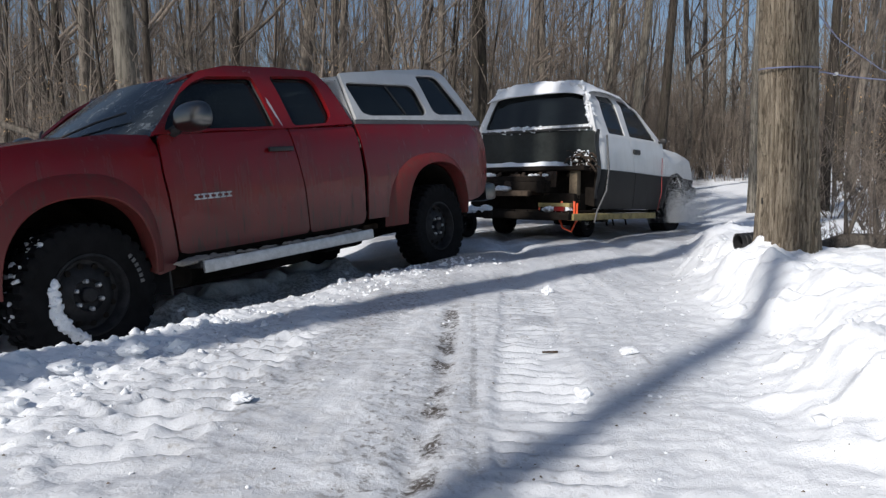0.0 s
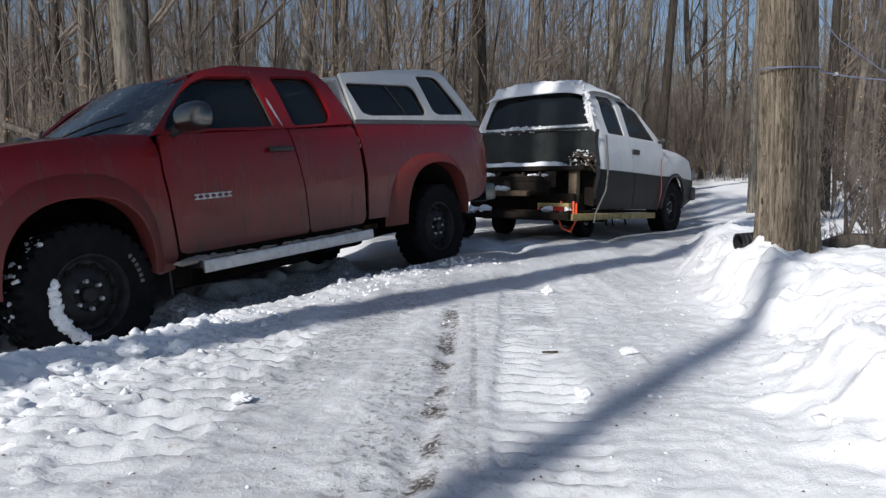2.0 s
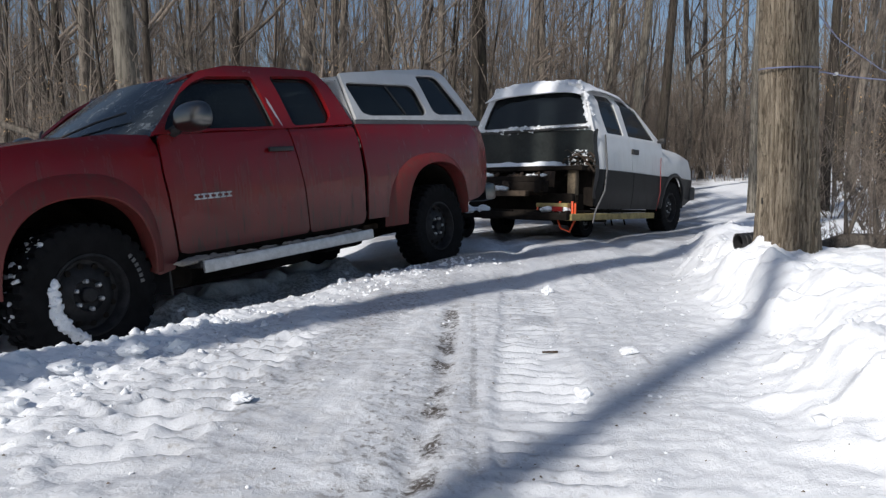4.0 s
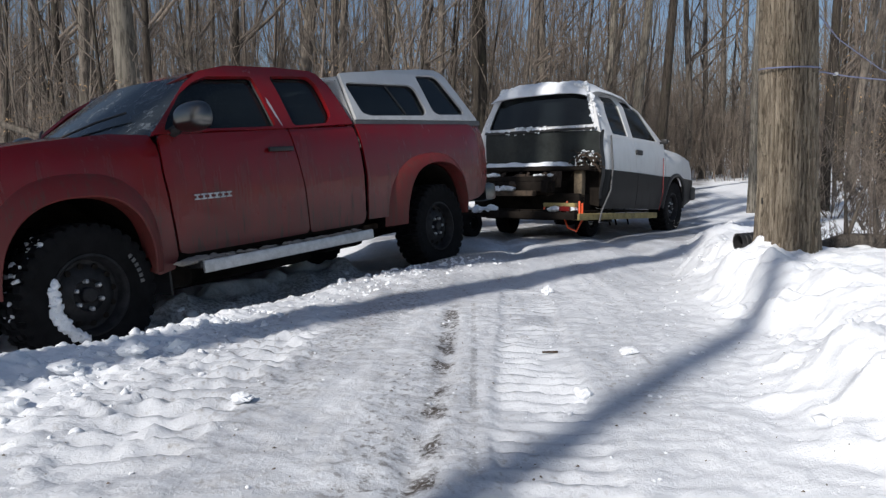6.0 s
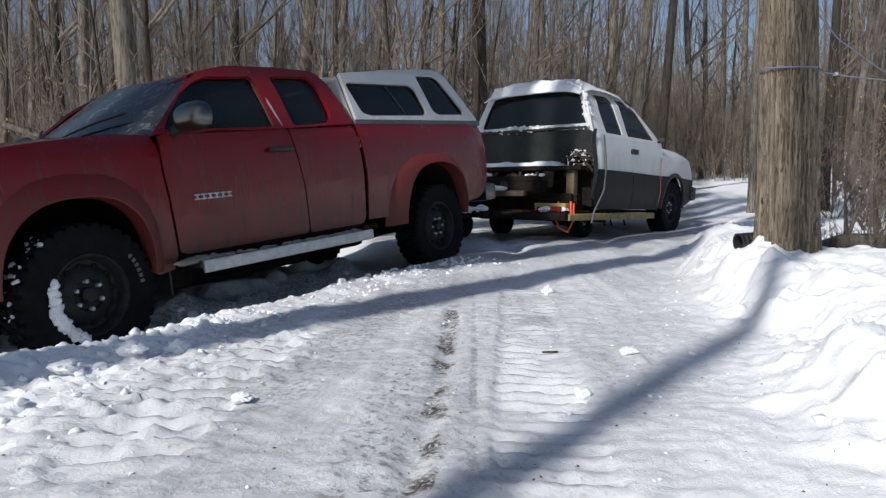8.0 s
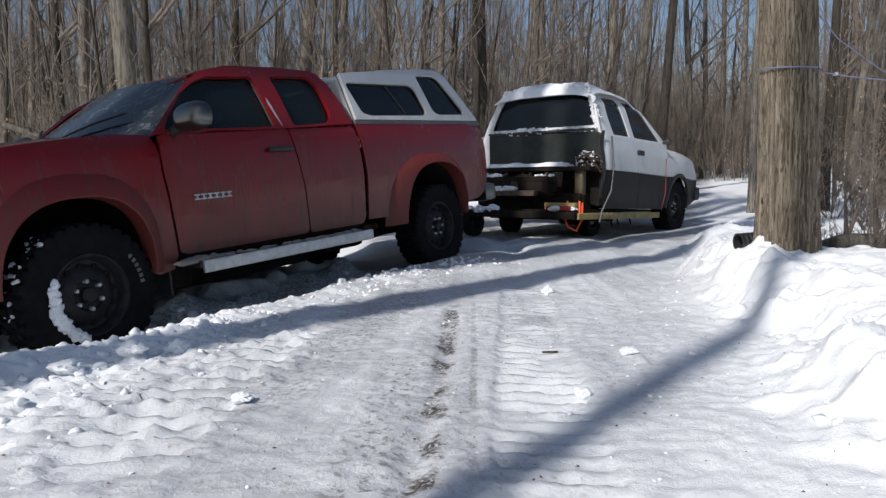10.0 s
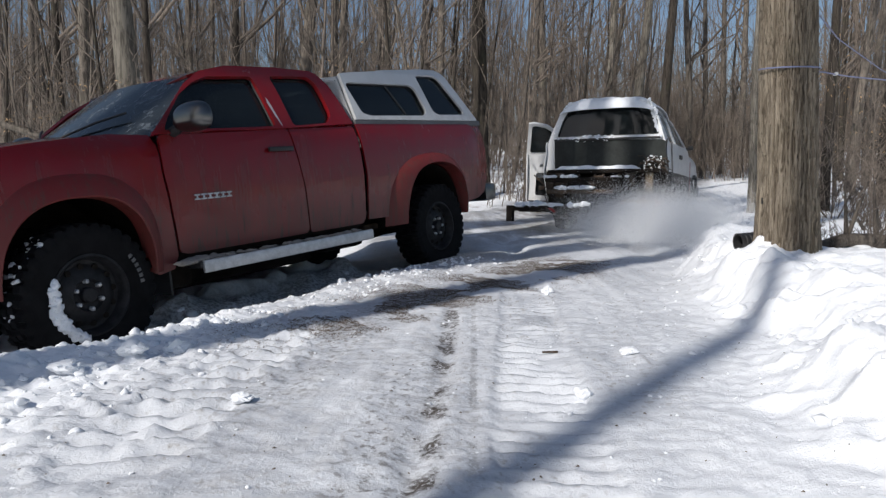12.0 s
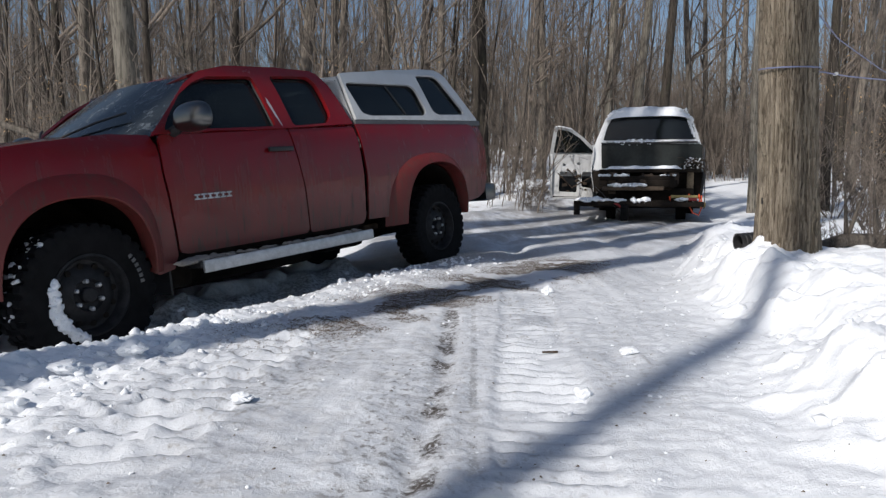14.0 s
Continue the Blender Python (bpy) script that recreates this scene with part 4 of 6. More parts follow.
def white_pickup():
    truck = thing("stripped_truck", "white and black pickup without bed, tail carried on timber trailer", "pickup truck")

    def both(name, outline, material, holes=(), thick=0.018, label="", inset=0.0, sides=(1, -1), shape=white_side):
        out = []
        for s in sides:
            bm = sheet(outline, lambda a, b: (a, s * (shape(a, b) - inset), b), holes, 0.08, thick)
            out.append(part(name, bm, material, truck, label))
        return out

    # cab quarter behind the front door, with the side glass
    both("cab_quarter", [(0.0, 0.87), (0.995, 0.86), (0.93, 1.30), (0.02, 1.30)], M["white"])
    both("lower_quarter", [(0.02, 0.42), (0.12, 0.37), (1.0, 0.37), (1.0, 0.855), (0.0, 0.865)], M["black_paint"], label="black lower body panel")
    rear_win = rounded([(0.34, 1.335), (0.35, 1.60), (0.42, 1.855), (0.86, 1.875), (0.82, 1.335)], 0.03)
    front_win = rounded([(0.96, 1.335), (1.00, 1.60), (1.03, 1.86), (1.32, 1.85), (1.54, 1.70), (1.83, 1.335)], 0.03)
    top = [(0.03, 1.30), (0.05, 1.50), (0.12, 1.80), (0.20, 1.91), (0.6, 1.935), (1.1, 1.925), (1.42, 1.83), (1.62, 1.68), (2.05, 1.30)]
    both("window_frame", top, M["white"], (rear_win, front_win), 0.03, sides=(-1,))
    left_top = [(0.03, 1.30), (0.05, 1.50), (0.12, 1.80), (0.20, 1.91), (0.6, 1.935), (1.1, 1.925), (1.42, 1.83), (1.62, 1.68), (2.05, 1.30), (1.97, 1.30), (1.55, 1.66), (1.36, 1.80), (1.10, 1.85), (1.0, 1.85), (0.95, 1.30)]
    both("window_frame", left_top, M["white"], (rear_win,), 0.03, sides=(1,))
    both("window", rear_win, M["glass"], (), 0.004, "dark tinted side window", 0.014)
    both("window", front_win, M["glass"], (), 0.004, "dark tinted side window", 0.014, sides=(-1,))
    # doors: the far one shut, the driver's wide open
    up = [(1.005, 0.86), (2.02, 0.84), (2.04, 1.30), (0.94, 1.30)]
    low = [(1.01, 0.37), (1.90, 0.36), (2.0, 0.46), (2.02, 0.835), (1.01, 0.855)]
    shut = both("front_door", up, M["white"], sides=(-1,), label="white upper door panel")[0]
    both("lower_door", low, M["black_paint"], sides=(-1,), label="black lower door panel")
    bm = boxed((0.965, -0.995, 1.10), (1.165, -0.968, 1.17), 0.012)
    part("door_handle", bm, M["black"], shut, "black flap door handle")
    hinge = Vector((2.02, 0.93, 0))
    swing = Matrix.Translation(hinge) @ pose(0, 0, 0, 0, 0, 0) @ Matrix.Rotation(radians(-74), 4, "Z") @ Matrix.Translation(-hinge)

    def opened(bm):
        bmesh.ops.transform(bm, matrix=swing, verts=bm.verts)
        return bm

    door = part("open_door", opened(sheet(up, lambda a, b: (a, white_side(a, b), b), (), 0.1, 0.018)), M["white"], truck, "open white driver's door stripped of its trim")
    part("lower_panel", opened(sheet(low, lambda a, b: (a, white_side(a, b), b), (), 0.1, 0.018)), M["black_paint"], door)
    d_out = [(0.94, 1.30), (0.97, 1.60), (1.0, 1.845), (1.10, 1.855), (1.34, 1.81), (1.58, 1.67), (2.03, 1.30)]
    d_hole = rounded([(1.01, 1.335), (1.04, 1.60), (1.06, 1.79), (1.12, 1.80), (1.31, 1.765), (1.53, 1.635), (1.88, 1.335)], 0.03)
    part("door_window_frame", opened(sheet(d_out, lambda a, b: (a, white_side(a, b), b), [d_hole], 0.1, 0.04)), M["white"], door)
    part("door_glass", opened(sheet(d_hole, lambda a, b: (a, white_side(a, b) - 0.015, b), (), 0.2, 0.004)), M["glass"], door)
    inner = rounded([(0.98, 0.42), (1.88, 0.40), (1.98, 0.55), (2.0, 1.27), (0.97, 1.27)], 0.06)
    cuts = [rounded(c, 0.04) for c in ([(1.12, 0.52), (1.50, 0.50), (1.52, 0.92), (1.14, 0.95)], [(1.60, 0.62), (1.84, 0.58), (1.88, 0.92), (1.62, 0.94)],
                                       [(1.2, 1.05), (1.27, 1.05), (1.27, 1.11), (1.2, 1.11)], [(1.5, 1.08), (1.57, 1.08), (1.57, 1.13), (1.5, 1.13)])]
    part("inner_skin", opened(sheet(inner, lambda a, b: (a, white_side(a, b) - 0.11, b), cuts, 0.15, 0.012)), M["white"], door, "bare white inner door skin with cut-outs")
    bm = bmesh.new()
    rnd = random.Random(8)
    for _ in range(16):
        a, b = rnd.uniform(1.1, 1.9), rnd.uniform(0.5, 0.98)
        s = rnd.uniform(0.02, 0.07)
        box(bm, (a, 0.845, b), (a + s * 1.5, 0.885, b + s), 0.006)
    tube(bm, [(1.1, 0.87, 0.9), (1.4, 0.86, 0.6), (1.85, 0.87, 0.85)], 0.012, 6)
    tube(bm, [(1.3, 0.86, 1.0), (1.6, 0.86, 0.7)], 0.012, 6)
    part("window_winder", opened(bm), M["rust"], door, "exposed window regulator and grimy liner")
    bm = bmesh.new()
    for a in (0.965, ):
        box(bm, (a - 0.012, 0.80, 0.40), (a + 0.012, 0.955, 1.30), 0.006)
    box(bm, (0.96, 0.82, 0.37), (1.92, 0.95, 0.395), 0.006)
    part("door_edge", opened(bm), M["white"], door)
    # roof with a slab of snow
    ridge = line([0.06, 0.16, 0.3, 0.7, 1.1, 1.46], [1.88, 1.945, 1.97, 1.98, 1.955, 1.84])
    part("roof", sheet([(0.06, -0.69), (1.44, -0.69), (1.44, 0.69), (0.06, 0.69)], lambda a, b: (a, b, ridge(a) - 0.05 * (b / 0.71) ** 4), (), 0.08, 0.02), M["white"], truck)
    def slab(a, b):
        e = 1 - abs(b / 0.735) ** 6
        f = math.sqrt(max(0, min(1, (a + 0.045) / 0.12))) * smooth01((1.44 - a) / 0.15)
        k = 0.5 + 0.5 * smooth01((0.9 - a) / 0.9)
        return (a, b, ridge(max(a, 0.10)) - 0.05 * (b / 0.71) ** 4 - 0.03 + (0.125 * k + 0.035 * noise.noise(Vector((a * 3, b * 3, 0))) + 0.012 * noise.noise(Vector((a * 14, b * 14, 0)))) * e * f - 0.02 * (1 - f))
    part("roof_snow", sheet([(-0.045, -0.73), (1.43, -0.72), (1.43, 0.72), (-0.045, 0.73)], slab, (), 0.03, 0.012), M["snow"], truck, "slab of snow on the roof")
    # back wall of the cab: wide window, lamp, black sheet below
    pane = rounded([(-0.83, 1.43), (-0.78, 1.68), (-0.67, 1.82), (-0.42, 1.885), (0.40, 1.895), (0.62, 1.85), (0.70, 1.70), (0.77, 1.43)], 0.04)
    back_u = lambda w: 0.0 + 0.09 * smooth01((w - 1.35) / 0.5)
    part("lower_back", sheet([(-0.93, 0.50), (-0.945, 0.885), (0.945, 0.885), (0.93, 0.50)], lambda a, b: (0.02 * (a / 0.95) ** 2, a, b), (), 0.15, 0.03), M["under"], truck, "dark lower back of the cab")
    wall = [(-0.945, 0.9), (-0.935, 1.30), (-0.85, 1.55), (-0.74, 1.84), (-0.64, 1.945), (0.64, 1.945), (0.74, 1.84), (0.85, 1.55), (0.935, 1.30), (0.945, 0.9)]
    part("cab_back", sheet(wall, lambda a, b: (back_u(b) - 0.02 * (1 - (a / 0.95) ** 2) + 0.02, a, b), (pane,), 0.09, 0.03), M["white"], truck)
    part("rear_window", sheet(pane, lambda a, b: (back_u(b) + 0.0 - 0.02 * (1 - (a / 0.95) ** 2) + 0.02, a, b), (), 0.12, 0.005), M["glass"], truck, "dark rear window rimmed with snow")
    bm = bmesh.new()
    tube(bm, [(back_u(w) - 0.004 - 0.02 * (1 - (v / 0.95) ** 2) + 0.01, v, w) for v, w in pane + pane[:1]], 0.012, 6, False)
    part("window_seal", bm, M["black"], truck)
    part("brake_lamp", boxed((0.03, -0.17, 1.90), (0.11, 0.10, 1.93), 0.01), M["lamp_red"], truck, "high brake lamp over the rear window")
    def draped(a, b):
        return (-0.045 + 0.016 * noise.noise(Vector((a * 3, b * 2, 1))) + 0.006 * math.sin(9 * a), a, b)
    part("rubber_sheet", sheet(rounded([(-0.93, 0.90), (-0.955, 1.30), (-0.90, 1.345), (0.74, 1.405), (0.80, 1.37), (0.79, 0.93)], 0.02), draped, (), 0.05, 0.012), M["black_sheet"], truck, "black sheet hung across the back of the cab")
    part("sheet_batten", boxed((-0.075, -0.86, 1.365), (-0.045, 0.80, 1.395), 0.006), M["black"], truck)
    rnd = random.Random(21)
    spots = [(-0.055 + rnd.uniform(-0.01, 0.02), rnd.uniform(-0.90, 0.80), 1.40 + rnd.uniform(-0.012, 0.012), rnd.uniform(0.008, 0.022)) for _ in range(90)]
    spots += [(0.0, rnd.uniform(-0.2, 0.35), 1.43, rnd.uniform(0.01, 0.028)) for _ in range(16)]
    spots += [(back_u(1.70) + rnd.uniform(-0.02, 0.02), -0.72 + 0.05 * rnd.random() - 0.010 * k, 1.87 - 0.022 * k, rnd.uniform(0.014, 0.03)) for k in range(16)]
    spots += [(0.07 + rnd.uniform(-0.03, 0.02), v, 1.955 + rnd.uniform(-0.01, 0.02), rnd.uniform(0.018, 0.04)) for v in np.linspace(-0.66, 0.62, 14) if abs(v + 0.02) > 0.25]
    part("clinging_snow", snow_lumps(spots, 4, 0.8), M["snow"], truck, "snow clinging round the rear window", 70, "stuff")
    # shelf with snow under the sheet
    part("shelf", boxed((-0.30, -0.92, 0.845), (0.0, 0.82, 0.90), 0.012), M["under"], truck, "grimy cross shelf behind the cab")
    def drift(a, b):
        t = (b + 0.62) / 1.36
        h = (0.055 + 0.03 * noise.noise(Vector((a * 6, b * 5, 3)))) * smooth01(t / 0.1) * smooth01((1 - t) / 0.1) * smooth01((a + 0.31) / 0.06) + 0.004
        return (a, b, 0.898 + h)
    part("shelf_snow", sheet([(-0.30, -0.60), (-0.03, -0.62), (-0.03, 0.76), (-0.30, 0.72)], drift, (), 0.03, 0.006), M["snow"], truck, "drift of snow on the shelf")
    # torn bodywork and wiring at the open corner
    bm = bmesh.new()
    rnd = random.Random(31)
    for _ in range(26):
        p = Vector((rnd.uniform(-0.16, -0.05), rnd.uniform(-0.93, -0.62), rnd.uniform(0.84, 1.06)))
        q = p + Vector((rnd.uniform(-0.05, 0.05), rnd.uniform(-0.14, 0.14), rnd.uniform(-0.12, 0.10)))
        tube(bm, [p, (p + q) / 2 + Vector((-0.04, rnd.uniform(-0.03, 0.03), 0.03)), q], rnd.uniform(0.005, 0.016), 6)
    for _ in range(7):
        p = Vector((rnd.uniform(-0.14, -0.06), rnd.uniform(-0.92, -0.66), rnd.uniform(0.86, 1.0)))
        box(bm, p, p + Vector((0.05, rnd.uniform(0.04, 0.09), rnd.uniform(0.03, 0.07))), 0.006)
    part("torn_bracket", bm, M["rust"], truck, "torn bracket and loose wiring")
    for s in (1, -1):
        part("body_flap", sheet(rounded([(-0.04, 0.50), (0.03, 0.50), (0.03, 1.36), (-0.02, 1.36), (-0.08, 1.30), (-0.06, 0.9)], 0.01), lambda a, b: (a, s * (0.955 + 0.02 * math.sin(9 * b)), b), (), 0.08, 0.008), M["black"] if s < 0 else M["white"], truck, "bent panel edge")
    # frame, axle stubs, tank, timber blocking
    bm = bmesh.new()
    for s in (1, -1):
        box(bm, (-0.55, s * 0.44 - 0.04, 0.56), (3.0, s * 0.44 + 0.04, 0.72), 0.012)
    box(bm, (-0.50, -0.52, 0.58), (-0.40, 0.52, 0.70), 0.012)
    box(bm, (0.05, -0.90, 0.62), (2.0, 0.90, 0.70), 0.02)
    part("chassis", bm, M["under"], truck)
    bm = bmesh.new()
    lathe(bm, [(0.001, -0.30), (0.11, -0.29), (0.125, -0.26), (0.125, 0.26), (0.11, 0.29), (0.001, 0.30)], 20, pose(-0.34, -0.16, 0.66, 0, 0, 12))
    part("fuel_drum", bm, M["rust"], truck, "rusty drum slung across the frame")
    part("timber_post", boxed((-0.44, 0.52, 0.46), (-0.34, 0.64, 0.84), 0.01), M["old_wood"], truck, "weathered timber post")
    part("timber_block", boxed((-0.58, -0.30, 0.52), (-0.48, 0.74, 0.59), 0.012), M["old_wood"], truck, "weathered timber cross block")
    part("timber_block", boxed((-0.52, -0.86, 0.39), (-0.40, -0.42, 0.44), 0.008), M["timber"], truck, "yellow timber plank")
    spots = [(-0.5 + rnd.uniform(-0.07, 0.07), rnd.uniform(0.0, 0.62), 0.61, rnd.uniform(0.03, 0.075)) for _ in range(26)]
    spots += [(-0.5 + rnd.uniform(-0.05, 0.05), rnd.uniform(-0.84, -0.52), 0.36, rnd.uniform(0.03, 0.06)) for _ in range(14)]
    part("block_snow", snow_lumps(spots, 6, 0.6), M["snow"], truck, "snow caught on the timbers", 70, "stuff")
    # what is left of the rear: bent pipes, hanger plates and a bumper bar, caked with snow
    rnd = random.Random(58)
    for k in range(7):
        v0 = -0.5 + k * 0.19 + rnd.uniform(-0.05, 0.05)
        a, b = Vector((rnd.uniform(-0.34, -0.20), v0, 0.82)), Vector((rnd.uniform(-0.46, -0.30), v0 + rnd.uniform(-0.12, 0.12), rnd.uniform(0.52, 0.64)))
        mid = (a + b) / 2 + Vector((-0.06, rnd.uniform(-0.06, 0.06), 0.02))
        part("bent_pipe", tube(bmesh.new(), [a, mid, b], [0.022, 0.03, 0.018], 8), M["rust"], truck, "bent rusty pipe")
    for v0, w0, w1 in ((-0.55, 0.60, 0.80), (-0.12, 0.66, 0.84), (0.30, 0.58, 0.78), (0.66, 0.62, 0.82)):
        part("hanger_plate", boxed((-0.40, v0, w0), (-0.37, v0 + 0.15, w1), 0.008, pose(0, 0, 0, 0, 6 * math.sin(9 * v0), 0)), M["rust"], truck, "rusty hanger plate")
    part("hitch_bar", boxed((-0.50, -0.46, 0.70), (-0.42, 0.80, 0.77), 0.015), M["under"], truck, "grimy cross bar of the frame")
    part("cut_post", boxed((-0.24, -0.80, 0.42), (-0.14, -0.69, 0.85), 0.012), M["grey_wood"], truck, "tan timber post under the cab corner")
    spots = [(-0.46 + rnd.uniform(-0.04, 0.04), rnd.uniform(0.30, 0.80), 0.785, rnd.uniform(0.02, 0.05)) for _ in range(20)]
    spots += [(-0.42 + rnd.uniform(-0.04, 0.04), rnd.uniform(-0.50, -0.20), 0.785, rnd.uniform(0.012, 0.03)) for _ in range(12)]
    part("wreck_snow", snow_lumps(spots, 16, 0.6), M["snow"], truck, "snow caught on the bent metal", 70, "stuff")
    # snow down the pillars and over the roof edge
    spots = [(back_u(w) + 0.004, -s_ * (0.66 + 0.33 * (1.93 - w)) + rnd.uniform(-0.02, 0.02), w, rnd.uniform(0.008, 0.022)) for s_ in (1, 1, -1) for w in np.linspace(1.48, 1.93, 34)]
    spots += [(0.06 + rnd.uniform(-0.03, 0.03), v, 1.945 + rnd.uniform(-0.025, 0.02), rnd.uniform(0.014, 0.034)) for v in np.linspace(-0.62, 0.62, 44) if not -0.2 < v < 0.13]
    part("pillar_snow", snow_lumps(spots, 23, 0.9), M["snow"], truck, "snow clinging to the pillars and roof edge", 70, "stuff")
    spots = [(rnd.uniform(-0.17, -0.08), rnd.uniform(-0.93, -0.64), rnd.uniform(0.88, 1.10), 0.004 + 0.018 * rnd.random() ** 2.5) for _ in range(64)]
    spots += [(-0.06, rnd.uniform(-0.92, 0.78), 1.392 - 0.05 * rnd.random() ** 4, rnd.uniform(0.004, 0.013)) for _ in range(44)]
    part("torn_edge_snow", snow_lumps(spots, 29, 0.9), M["snow"], truck, "flecks of snow on the torn edge", 70, "stuff")
    # skirt below the quarter, ragged rear edge
    part("rear_skirt", sheet([(-0.93, 0.40), (-0.62, 0.46), (-0.56, 0.62), (-0.64, 0.92), (-0.93, 0.92)], lambda a, b: (-0.02, a, b), (), 0.1, 0.012), M["under"], truck)
    # bonnet, wings, grille, bumper
    part("windscreen", sheet(rounded([(-0.84, 0), (0.84, 0), (0.70, 1), (-0.70, 1)], 0.06), lambda a, b: (2.12 - 0.66 * b - 0.12 * (a / 0.84) ** 2, a, 1.30 + 0.56 * b), (), 0.15, 0.005), M["glass"], truck)
    hood = line([2.0, 2.3, 2.8, 3.2, 3.34], [1.275, 1.27, 1.235, 1.16, 1.06])
    part("bonnet", sheet([(2.0, -0.80), (3.32, -0.74), (3.32, 0.74), (2.0, 0.80)], lambda a, b: (a, b, hood(a) - 0.04 * (b / 0.8) ** 4), (), 0.1, 0.02), M["white"], truck)
    wheel_arch = [(2.46 + 0.44 * math.cos(t), 0.42 + 0.44 * math.sin(t)) for t in np.linspace(0, math.pi, 20)]
    wing_v = lambda u, w: white_side(u, w) - 0.10 * smooth01((w - 1.08) / 0.2) ** 2
    both("front_wing", [(2.035, 0.845), (2.05, 1.28), (2.8, 1.225), (3.2, 1.13), (3.33, 0.95), (3.34, 0.83)] + [p for p in wheel_arch if p[1] > 0.842], M["white"], shape=wing_v)
    both("lower_wing", [(3.34, 0.825), (3.34, 0.5), (3.1, 0.42), (2.92, 0.42)] + [p for p in wheel_arch if p[1] < 0.84 and p[0] > 2.46], M["black_paint"], shape=wing_v)
    both("lower_wing", [(2.02, 0.84), (2.0, 0.42)] + [p for p in wheel_arch if p[1] < 0.84 and p[0] < 2.46][::-1], M["black_paint"], shape=wing_v)
    for s in (1, -1):
        bm = bmesh.new()
        pts = [(2.46 + 0.455 * math.cos(t), 0.42 + 0.455 * math.sin(t)) for t in np.linspace(-0.1, math.pi + 0.1, 22)]
        tube(bm, [(u, s * (wing_v(u, w) + 0.012), w) for u, w in pts], 0.028, 6)
        part("arch_trim", bm, M["black"], truck, "black plastic arch moulding")
        bm = bmesh.new()
        rows = [[bm.verts.new((u, s * v, w)) for v in (0.93, 0.45)] for u, w in pts]
        for a, b in zip(rows, rows[1:]):
            bm.faces.new((a[0], a[1], b[1], b[0]))
        bm.faces.new([r[1] for r in rows])
        part("wheel_well", bm, M["under"], truck)
        part("headlamp", boxed((3.22, s * 0.68 - 0.18, 0.86), (3.36, s * 0.68 + 0.18, 1.06), 0.03), M["chrome"], truck)
        bm = bmesh.new()
        box(bm, (1.90, s * 1.0 - 0.04, 1.31), (1.96, s * 1.0 + 0.05, 1.38), 0.02)
        tube(bm, [(1.94, s * 0.92, 1.33), (1.93, s * 0.99, 1.34)], 0.02, 8)
        if s < 0:
            part("door_mirror", bm, M["black"], shut)
        else:
            bm.free()
    part("grille", boxed((3.30, -0.52, 0.84), (3.37, 0.52, 1.08), 0.02), M["black"], truck)
    part("front_bumper", boxed((3.26, -0.95, 0.50), (3.48, 0.95, 0.72), 0.05), M["black"], truck, "black front bumper")
    part("cabin_floor", boxed((0.05, -0.86, 0.50), (2.05, 0.86, 0.58), 0.01), M["black"], truck)
    part("seat_bench", boxed((0.95, -0.70, 0.58), (1.40, 0.70, 1.15), 0.08), M["grey_trim"], truck)
    part("dashboard", boxed((1.75, -0.84, 0.95), (2.05, 0.84, 1.25), 0.05), M["black"], truck)
    # trailer timbers under the tail
    for s in (1, -1):
        part("side_beam", boxed((-0.62, s * 0.93 - 0.05, 0.235), (1.78, s * 0.93 + 0.05, 0.315), 0.01), M["timber"], truck, "long yellowed timber beam")
    part("cross_beam", boxed((-0.70, -0.95, 0.24), (-0.58, 1.15, 0.33), 0.012), M["under"], truck, "dark steel cross member")
    part("cross_beam", boxed((0.20, -0.95, 0.20), (0.34, 0.95, 0.28), 0.012), M["under"], truck, "dark steel cross member")
    bm = boxed((-1.10, 0.62, 0.26), (-0.55, 0.72, 0.34), 0.01)
    box(bm, (-1.12, -0.10, 0.26), (-1.02, 1.18, 0.34), 0.012)
    box(bm, (-1.12, 1.08, 0.10), (-1.02, 1.18, 0.34), 0.01)
    box(bm, (-1.10, 1.06, 0.27), (0.30, 1.16, 0.34), 0.01)
    part("tail_frame", bm, M["under"], truck, "dark angle-iron frame behind the truck")
    rnd = random.Random(41)
    spots = [(-1.07 + rnd.uniform(-0.05, 0.06), rnd.uniform(-0.05, 1.1), 0.35, rnd.uniform(0.03, 0.07)) for _ in range(34)]
    spots += [(rnd.uniform(-0.95, -0.5), rnd.uniform(0.75, 1.1), 0.35, rnd.uniform(0.04, 0.085)) for _ in range(26)]
    part("frame_snow", snow_lumps(spots, 9, 0.6), M["snow"], truck, "snow lying on the tail frame", 70, "stuff")
    for v in (-0.62, 0.62):
        wheel(truck, (0.27, v, 0.20), 1 if v > 0 else -1, 0.20, 0.16, 0.10, "trailer_wheel")
    w = wheel(truck, (-1.0, 0.34, 0.17), 1, 0.17, 0.12, 0.08, "trailer_wheel")
    # dark boards, axle block and gearbox added so no lit snow shows beneath
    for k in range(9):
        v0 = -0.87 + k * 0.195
        part("filler_board", boxed((-0.56, v0, 0.318), (1.75, v0 + 0.18, 0.352), 0.006), M["under"], truck, "dark board added to fill the shaded gap under the truck")
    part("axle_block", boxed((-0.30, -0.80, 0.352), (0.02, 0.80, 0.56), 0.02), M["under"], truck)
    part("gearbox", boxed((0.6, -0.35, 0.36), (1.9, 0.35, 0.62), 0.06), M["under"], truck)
    # straps
    def loop(points, r, material, name, label):
        bm = bmesh.new()
        tube(bm, points, r, 6)
        part(name, bm, material, truck, label)
